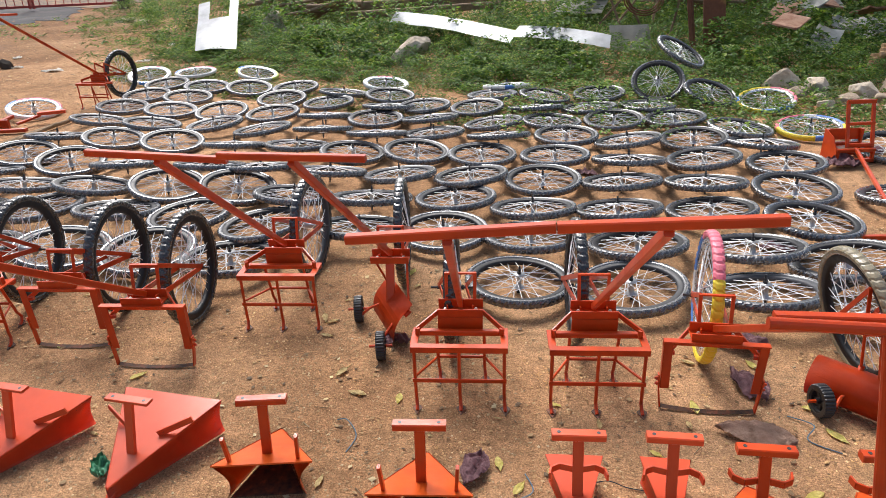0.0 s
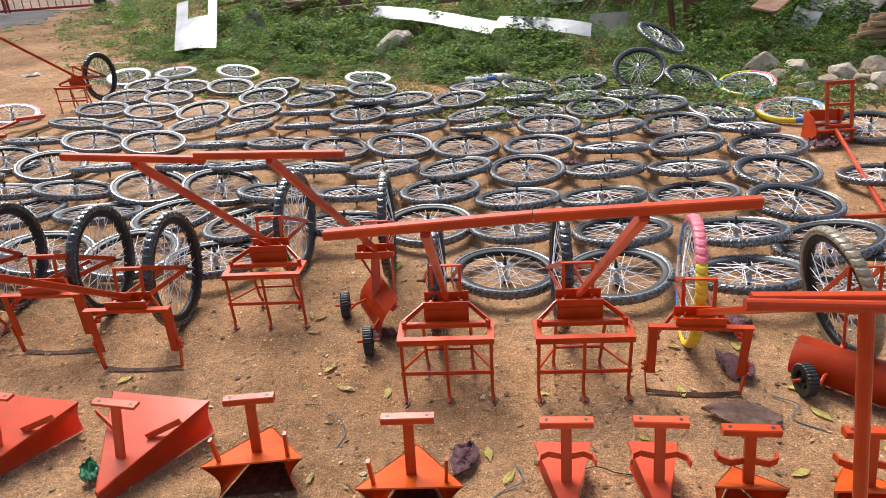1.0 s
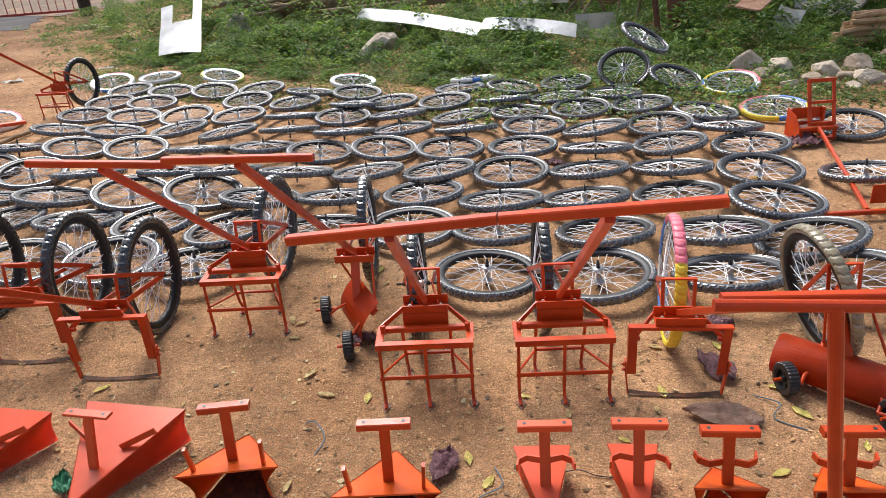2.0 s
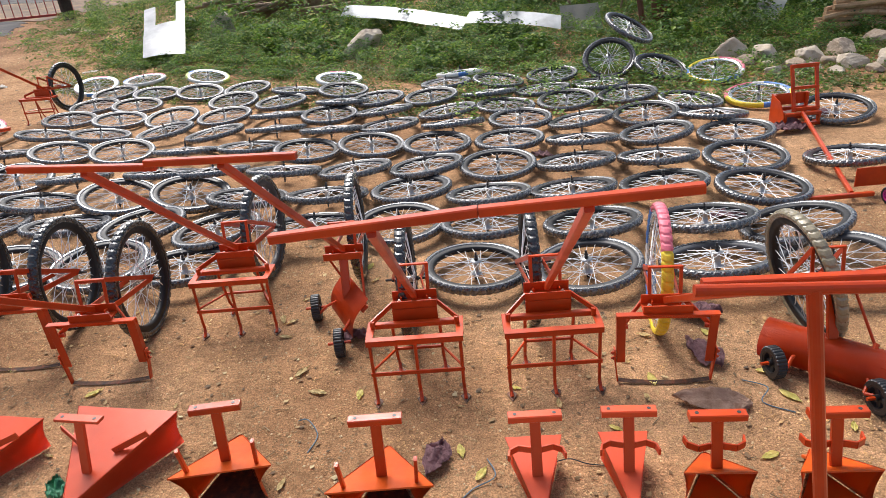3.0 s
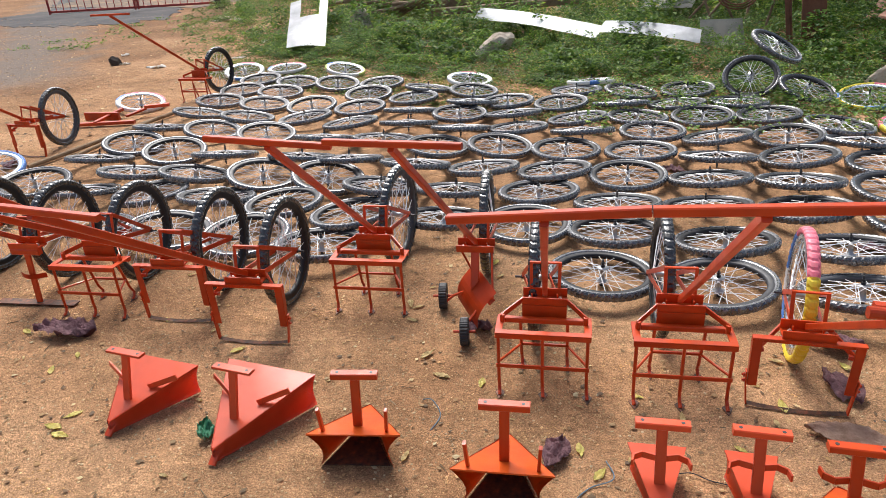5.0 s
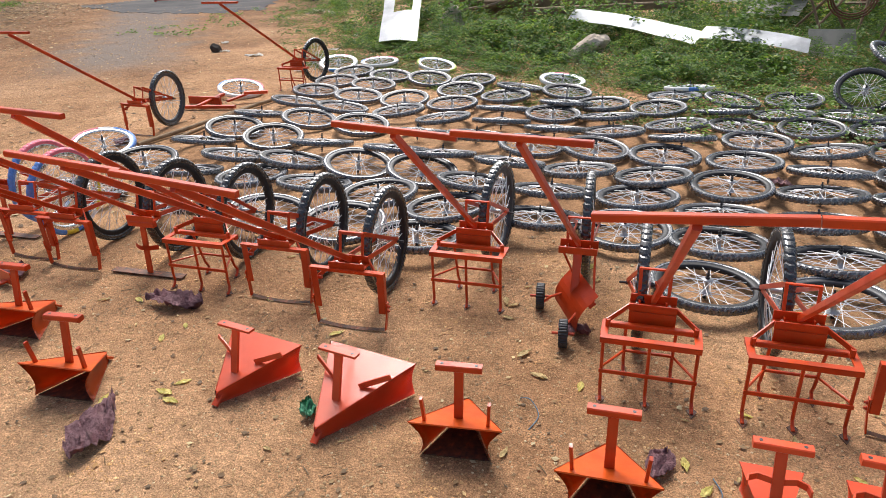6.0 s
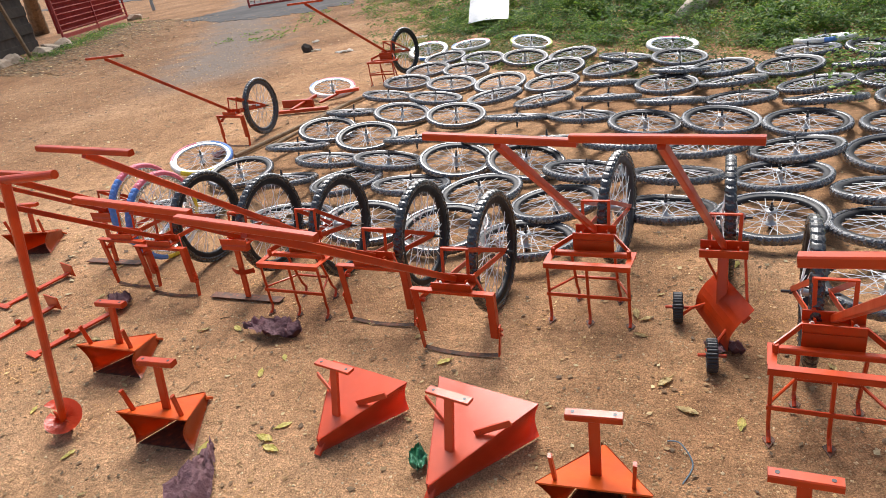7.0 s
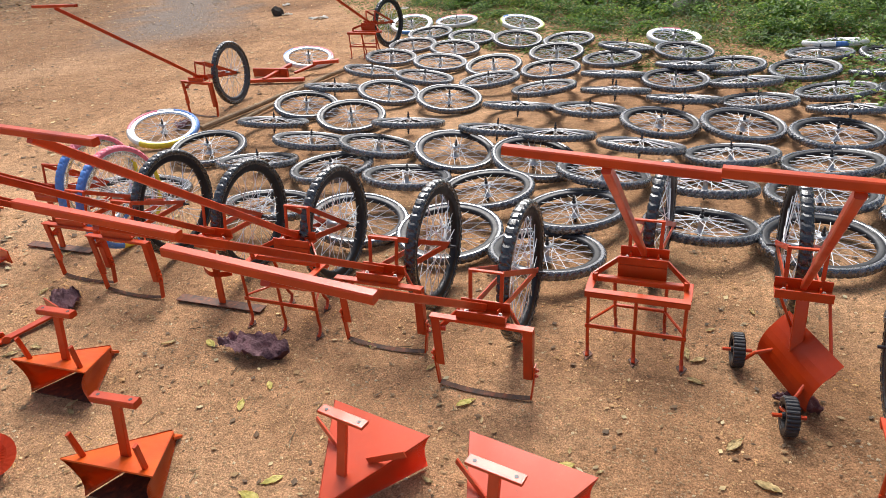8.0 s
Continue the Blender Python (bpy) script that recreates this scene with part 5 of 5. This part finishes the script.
def shed():
    root = thing("shed_front", "red corrugated stall front with iron rails and sign", "stall", "", pose(-19.9, 15.2, 0, 0, 0, 116))
    long, tall = 5.2, 2.6
    bm = bmesh.new()
    grid = [[(long * i / 120, 0.10 + 0.03 * math.sin(i * math.pi / 2), z) for z in (0.25, 1.4, tall)] for i in range(121)]
    sheet(bm, grid, 0.006)
    part("corrugated_panel", bm, RED_IRON, root)
    for z in [0.15 + 0.16 * i for i in range(8)]:
        bm = bmesh.new()
        bar(bm, (0, -0.02, z), (long, -0.02, z), 0.03, 0.03 if z > 0.2 else 0.12)
        part("rail", bm, RED_IRON, root)
    for t in (0.0, 0.5, 1.0):
        bm = bmesh.new()
        bar(bm, (long * t, -0.02, 0), (long * t, -0.02, tall), 0.06, 0.06, (0, 1, 0))
        part("upright", bm, RED_IRON, root)
    for t in (0.0, 0.52):
        bm = bmesh.new()
        bar(bm, (long * t + 0.06, -0.06, 2.0), (long * t + 2.35, -0.06, 2.0), 0.02, 1.1)
        board = part("sign_board", bm, SIGN_BLUE, root, "blue sign board with pale print")
        bm = bmesh.new()
        bar(bm, (long * t + 0.20, -0.0745, 2.06), (long * t + 2.20, -0.0745, 2.06), 0.004, 0.86)
        part("dark_panel", bm, SIGN_NAVY, board)
        for z, w in ((1.72, 1.5), (1.86, 1.1), (2.1, 1.6), (2.32, 1.2)):
            bm = bmesh.new()
            bar(bm, (long * t + 0.35, -0.080, z), (long * t + 0.35 + w, -0.080, z), 0.006, 0.06)
            part("print_bar", bm, SIGN_WHITE, board)


shed()


def lean_to():
    root = thing("board_shed", "dark weathered board shed behind a leaning post", "shed", "", pose(-17.6, 12.35, 0, 0, 0, 118))
    for i in range(12):
        bm = bmesh.new()
        bar(bm, (-7.0, 1.0, 0.12 + 0.24 * i), (2.6, 1.0 + 0.03 * (i % 2), 0.12 + 0.24 * i), 0.05, 0.26)
        part("board", bm, SHED_DARK, root)
    bm = bmesh.new()
    bar(bm, (0.0, 0.0, 0.0), (-0.5, 0.2, 2.6), 0.08, 0.08, (0, 1, 0))
    part("post", bm, BARK, root)


lean_to()
timber("post", (-24.5, 23.5, 0), (-25.3, 24.2, 3.0), 0.14, 0.14, GREY_BOARD, "grey leaning post beside the road", "post")
for i, (x, y) in enumerate([(-17.4, 12.6), (-17.9, 13.2), (-18.2, 13.8), (-17.3, 11.6), (-21.9, 19.9), (-17.0, 11.0)]):
    rock(x, y, 0.06, 0.26, 0.24, 0.16, 40 * i, label="grey stone by the stall front", seed=60 + i)
# weeds along the foot of the stalls, and sprigs among the last wheels
def sprigs(name, places, leaf, height, spread, leaves, label, seed):
    rng = np.random.default_rng(seed)
    verts, faces = [], []
    for x, y in places:
        k = int(leaves * rng.uniform(0.5, 1.3))
        for i in range(k):
            a, r, z = rng.random() * 6.283, spread * math.sqrt(rng.random()), height * rng.random()
            px, py = x + r * math.cos(a), y + r * math.sin(a)
            b, L = rng.random() * 6.283, leaf * rng.uniform(0.6, 1.4)
            w, t = L * 0.36, rng.uniform(-0.4, 0.7)
            dx, dy, dz = math.cos(b) * math.cos(t), math.sin(b) * math.cos(t), math.sin(t)
            sx, sy = -math.sin(b) * w, math.cos(b) * w
            q = len(verts)
            verts += [(px, py, z), (px + dx * L * 0.5 + sx, py + dy * L * 0.5 + sy, z + dz * L * 0.5 + w * 0.4), (px + dx * L, py + dy * L, z + dz * L - 0.1 * L), (px + dx * L * 0.5 - sx, py + dy * L * 0.5 - sy, z + dz * L * 0.5 + w * 0.4)]
            faces += [(q, q + 1, q + 2), (q, q + 2, q + 3)]
    me = bpy.data.meshes.new(name)
    me.from_pydata(verts, [], faces)
    me.materials.append(LEAF)
    tagged(new(name, me), label, "weeds", kind="stuff")


rng_ = np.random.default_rng(21)
sprigs("sprigs", [(rng_.uniform(0.2, 3.2), 5.3 + 1.9 * rng_.random() ** 0.6) for _ in range(210)], 0.040, 0.13, 0.10, 22, "small green sprigs growing up between the last wheels", 22)
sprigs("verge_weeds", [(-16.6 - 0.33 * u + rng_.normal() * 0.35, 11.5 + 0.55 * u + rng_.normal() * 0.3) for u in [12 * rng_.random() for _ in range(150)]], 0.06, 0.10, 0.22, 20, "low green weeds along the stall fronts", 23)
sprigs("far_hedge", [(-14.0 - 1.55 * u + rng_.normal() * 0.8, 31.5 + 0.62 * u + abs(rng_.normal()) * 2.0) for u in [30 * rng_.random() for _ in range(520)]], 0.34, 1.9, 1.0, 60, "ragged green hedge along the far side of the road", 25)
sprigs("drive_weeds", [(rng_.uniform(-10.2, -5.6), rng_.uniform(11.0, 17.5)) for _ in range(110)], 0.06, 0.06, 0.2, 18, "sparse low weeds on the stony drive edge", 24)


def tree(x, y, crown, size, seed):
    """A broad tree, added out of view so that its crown casts shade."""
    rng = np.random.default_rng(seed)
    root = thing("tree", "unseen broad leafy tree added to cast shade", "tree")
    bm = bmesh.new()
    c = Vector(crown)
    base = Vector((x, y, 0))
    fork = base.lerp(Vector((c.x, c.y, c.z * 0.55)), 0.35) + Vector((0, 0, 0.8))
    for i in range(6):
        a, b = base.lerp(fork, i / 6), base.lerp(fork, (i + 1) / 6)
        rod(bm, a, b, 0.30 - 0.02 * i, 10)
    tips = []
    for i in range(9):
        e = c + Vector((rng.uniform(-1, 1) * size * 0.6, rng.uniform(-1, 1) * size * 0.6, rng.uniform(-0.3, 0.4) * size * 0.5))
        m = fork.lerp(e, 0.5) + Vector((rng.normal() * 0.3, rng.normal() * 0.3, 0.4))
        rod(bm, fork, m, 0.11, 7)
        rod(bm, m, e, 0.06, 6)
        tips.append(e)
    part("trunk", bm, WOOD, root)
    verts, faces = [], []
    for k in range(150):
        t = tips[rng.integers(len(tips))] + Vector((rng.normal() * size * 0.30, rng.normal() * size * 0.30, rng.normal() * size * 0.16))
        for i in range(60):
            p = t + Vector((rng.normal(), rng.normal(), rng.normal() * 0.6)) * 0.42
            b, L, tt = rng.random() * 6.283, rng.uniform(0.09, 0.20), rng.uniform(-0.9, 0.5)
            d = Vector((math.cos(b) * math.cos(tt), math.sin(b) * math.cos(tt), math.sin(tt))) * L
            w = Vector((-math.sin(b), math.cos(b), 0)) * L * 0.32
            q = len(verts)
            verts += [tuple(p), tuple(p + d * 0.5 + w), tuple(p + d), tuple(p + d * 0.5 - w)]
            faces.append((q, q + 1, q + 2, q + 3))
    me = bpy.data.meshes.new("crown")
    me.from_pydata(verts, [], faces)
    me.materials.append(LEAF)
    ob = new("crown", me)
    ob.parent = root


# unseen trees, added to shade the scrap heap, the weeds and the stalls
tree(4.9, 22.0, (3.0, 15.0, 6.4), 4.6, 41)
tree(13.0, 14.6, (6.6, 10.4, 6.4), 4.4, 42)
tree(-26.0, 19.0, (-20.0, 15.0, 7.0), 5.2, 43)


LITTER = make_islands("brown_litter", [(0.0, (0.11, 0.065, 0.04)), (0.5, (0.22, 0.13, 0.07)), (0.85, (0.36, 0.22, 0.11)), (1.0, (0.55, 0.44, 0.28))], 0.85)


def leaf_litter(name, count, place, size, label, seed):
    rng = np.random.default_rng(seed)
    verts, faces = [], []
    for _ in range(count):
        x, y = place(rng)
        a, L = rng.random() * 6.283, rng.uniform(*size)
        d, w = np.array((math.cos(a), math.sin(a))) * L, np.array((-math.sin(a), math.cos(a))) * L * rng.uniform(0.2, 0.4)
        p, q = np.array((x, y)), len(verts)
        z = rng.uniform(0, L * 0.18, 4) + 0.004
        verts += [(*(p - d * 0.5), z[0]), (*(p + w), z[1] * 0.3 + 0.002), (*(p + d * 0.5), z[2]), (*(p - w), z[3])]
        faces += [(q, q + 1, q + 2), (q, q + 2, q + 3)]
    me = bpy.data.meshes.new(name)
    me.from_pydata(verts, [], faces)
    me.materials.append(LITTER)
    tagged(new(name, me), label, "leaf litter", kind="stuff")


def by_stalls(rng):
    u, w = rng.uniform(-2, 13), abs(rng.normal()) * 2.6
    return -16.9 - 0.35 * u + 0.9 * w, 11.3 + 0.6 * u - 0.25 * w


def on_drive(rng):
    return rng.uniform(-13.0, -3.6), rng.uniform(2.0, 17.0)


def among_tools(rng):
    return rng.uniform(-4.6, 2.6), rng.uniform(1.0, 4.6)


leaf_litter("stall_litter", 12000, by_stalls, (0.03, 0.10), "brown leaf litter gathered along the stall fronts", 51)
leaf_litter("drive_litter", 8000, on_drive, (0.015, 0.06), "scattered dry leaf litter on the drive", 52)
leaf_litter("fine_litter", 4500, among_tools, (0.006, 0.030), "fine dry leaf bits strewn among the tools", 53)
random.seed(9)
for i in range(22):
    x, y = random.uniform(2.6, 8.0), random.uniform(10.8, 14.5)
    a, n = random.uniform(-0.5, 0.6), random.uniform(0.6, 1.8)
    z = 0.30 + 0.03 * i * 0.5
    bm = bmesh.new()
    bar(bm, (x - n / 2 * math.cos(a), y - n / 2 * math.sin(a), z + random.uniform(-0.1, 0.1)), (x + n / 2 * math.cos(a), y + n / 2 * math.sin(a), z + random.uniform(-0.1, 0.2)), random.uniform(0.08, 0.3), 0.025)
    tagged(finish("scrap_plank", bm, random.choice((WOOD, RUST_PLATE, GREY_BOARD, WOOD, TILE))), "weathered plank thrown on the scrap heap", "plank", "scrap planks")


# ---- fallen leaves and litter ----
def leaf_mesh(long, wide, curl, crumple, seed):
    bm = bmesh.new()
    nu, nv = 22, 10
    pts = []
    for i in range(nu + 1):
        u = i / nu
        w = wide * math.sin(math.pi * min(0.985, max(0.015, u)) ** 0.8) * (1 + 0.22 * noise.noise((u * 6, seed, 0)))
        row = []
        for j in range(nv + 1):
            v = -1 + 2 * j / nv
            z = curl * long * (0.35 * v * v * noise.noise((u * 2, seed, 9)) + 0.25 * abs(v) + 0.18 * math.sin(u * math.pi)) + crumple * noise.noise((u * 4.0, v * 2.5, seed)) + crumple * 0.9 * abs(noise.noise((u * 9, v * 6, seed + 4))) + crumple * 0.5 * noise.noise((u * 20, v * 9, seed))
            row.append(bm.verts.new(((v * w * 0.5), (u - 0.5) * long, z)))
        pts.append(row)
    faces = [bm.faces.new((pts[i][j], pts[i + 1][j], pts[i + 1][j + 1], pts[i][j + 1])) for i in range(nu) for j in range(nv)]
    low = min(v.co.z for v in bm.verts)
    for v in bm.verts:
        v.co.z -= low - 0.001
    bmesh.ops.solidify(bm, geom=faces, thickness=0.0012)
    return bm


def leaf(x, y, yaw, long, wide, mat, label, curl=0.2, crumple=0.01, seed=0, group="fallen leaves"):
    ob = finish("fallen_leaf", leaf_mesh(long, wide, curl, crumple, seed), mat, smooth=True)
    ob.matrix_basis = pose(x, y, 0.002, 0, 0, yaw)
    return tagged(ob, label, "leaf", group)


PL = "large crumpled purple-brown dry leaf on the soil"
for i, (x, y, yaw, s) in enumerate([(-2.15, 2.20, 95, 0.30), (-1.84, 1.36, 16, 0.32), (0.02, 1.68, 160, 0.16), (1.00, 2.14, 20, 0.20), (1.06, 2.40, 80, 0.20), (-3.20, 2.28, 60, 0.24), (1.55, 3.30, 90, 0.24), (2.42, 4.62, 100, 0.34), (0.72, 4.52, 60, 0.16), (-0.33, 2.42, 80, 0.14), (2.75, 4.95, 80, 0.24), (-4.45, 4.55, 10, 0.24), (0.55, 6.05, 40, 0.16)]):
    leaf(x, y, yaw, s, s * (0.42 if s > 0.28 else 0.55), PURPLE, PL, 0.10, 0.036 * s / 0.3 + 0.005, i, "large dry leaves")
leaf(0.935, 1.87, 74, 0.25, 0.14, BROWN_LEAF, "large flat dry brown leaf on the soil", 0.03, 0.016, 61, "large dry leaves")
YL, TL = "small yellow-green fallen leaf on the soil", "small dry tan leaf on the soil"
spots = [(0.10, 1.72), (0.16, 1.62), (0.60, 1.78), (1.02, 1.62), (1.18, 2.02), (0.30, 2.02), (-0.26, 2.04), (1.06, 2.28), (-1.73, 1.69), (-1.76, 1.62), (-1.70, 1.58), (-1.30, 2.16), (-1.75, 2.36), (-2.35, 2.20), (-2.02, 1.94), (-1.98, 2.05), (-2.85, 1.52), (-2.45, 1.36), (-1.95, 1.52), (-0.95, 1.98), (0.78, 2.02), (1.20, 1.88), (-3.0, 1.25), (-3.3, 2.9), (-2.6, 2.75), (1.9, 4.05), (1.25, 2.15), (1.32, 1.72), (-0.35, 2.72), (-0.32, 3.05)]
for i, (x, y) in enumerate(spots):
    s = random.uniform(0.045, 0.085)
    leaf(x, y, random.uniform(0, 360), s, s * 0.40, YELLOW_LEAF, YL, 0.08, 0.0035, i)
for i, (x, y) in enumerate([(-0.42, 2.07), (-0.66, 2.60), (-0.50, 2.20), (0.10, 1.94), (0.62, 2.16), (0.44, 1.92), (-0.62, 2.46), (-0.45, 2.92), (-0.28, 2.90), (-1.18, 2.42)] + [(random.uniform(-4.2, 1.7), random.uniform(1.2, 3.0)) for _ in range(60)]):
    s = random.uniform(0.02, 0.06) if i > 2 else 0.075
    leaf(x, y, random.uniform(0, 360), s, s * 0.36, TAN_LEAF, TL, 0.12, 0.007 * s / 0.08, i + 40)
leaf(-1.165, 1.645, 20, 0.10, 0.06, GREEN_FOIL, "crushed shiny green wrapper on the soil", 0.1, 0.03, 77, "")
for i, (x, y, s) in enumerate([(-5.9, 9.0, 0.32), (-6.6, 9.3, 0.16), (-4.9, 9.6, 0.22), (-4.55, 7.9, 0.16), (-7.2, 10.2, 0.18), (-5.2, 11.2, 0.2)]):
    ob = leaf(x, y, 90 + 20 * i, s, s * 0.6, PAPER, "pale scrap of litter beside the drive", 0.1, 0.02, 90 + i, "litter")
rock(-6.75, 9.3, 0.04, 0.09, 0.06, 0.08, 0, label="dark clod beside the drive", mat=SHED_DARK, seed=91)

rng = np.random.default_rng(12)
bm = bmesh.new()
for i in range(260):
    x, y, a, s = rng.uniform(-4.5, 2.2), rng.uniform(1.1, 4.5), rng.random() * 6.283, rng.uniform(0.02, 0.10)
    d = Vector((math.cos(a), math.sin(a), 0)) * s
    p = Vector((x, y, 0.003))
    rod(bm, p, p + d * 0.5 + Vector((0.006, 0.004, 0.003)), 0.0016, 4)
tagged(finish("twigs", bm, TWIG), "dry twigs and straw strewn over the soil", "twigs", kind="stuff")


def wire(pts, mat, label, r=0.0022):
    bm = bmesh.new()
    v = [Vector(p) for p in pts]
    out = []
    for i in range(len(v) - 1):
        p0, p1, p2, p3 = v[max(0, i - 1)], v[i], v[i + 1], v[min(len(v) - 1, i + 2)]
        for k in range(6):
            t = k / 6
            out.append(0.5 * ((2 * p1) + (p2 - p0) * t + (2 * p0 - 5 * p1 + 4 * p2 - p3) * t * t + (3 * p1 - p0 - 3 * p2 + p3) * t ** 3))
    pipe(bm, out + [v[-1]], r, 5)
    tagged(finish("wire", bm, mat), label, "wire")


wire([(0.18, 1.68, 0.004), (0.20, 1.60, 0.01), (0.13, 1.56, 0.004), (0.08, 1.50, 0.004)], WIRE, "thin blue-grey twine on the soil")
wire([(0.375, 1.645, 0.004), (0.43, 1.650, 0.012), (0.48, 1.632, 0.006), (0.53, 1.622, 0.004)], AXLE, "thin dark wire between two plough shares", 0.0018)
wire([(1.08, 1.98, 0.004), (1.14, 1.92, 0.015), (1.10, 1.86, 0.004), (1.18, 1.80, 0.004)], WIRE, "thin blue-grey wire on the soil")
wire([(-0.46, 1.92, 0.004), (-0.42, 1.90, 0.02), (-0.38, 1.84, 0.004), (-0.40, 1.76, 0.003)], WIRE, "thin dark wire on the soil")
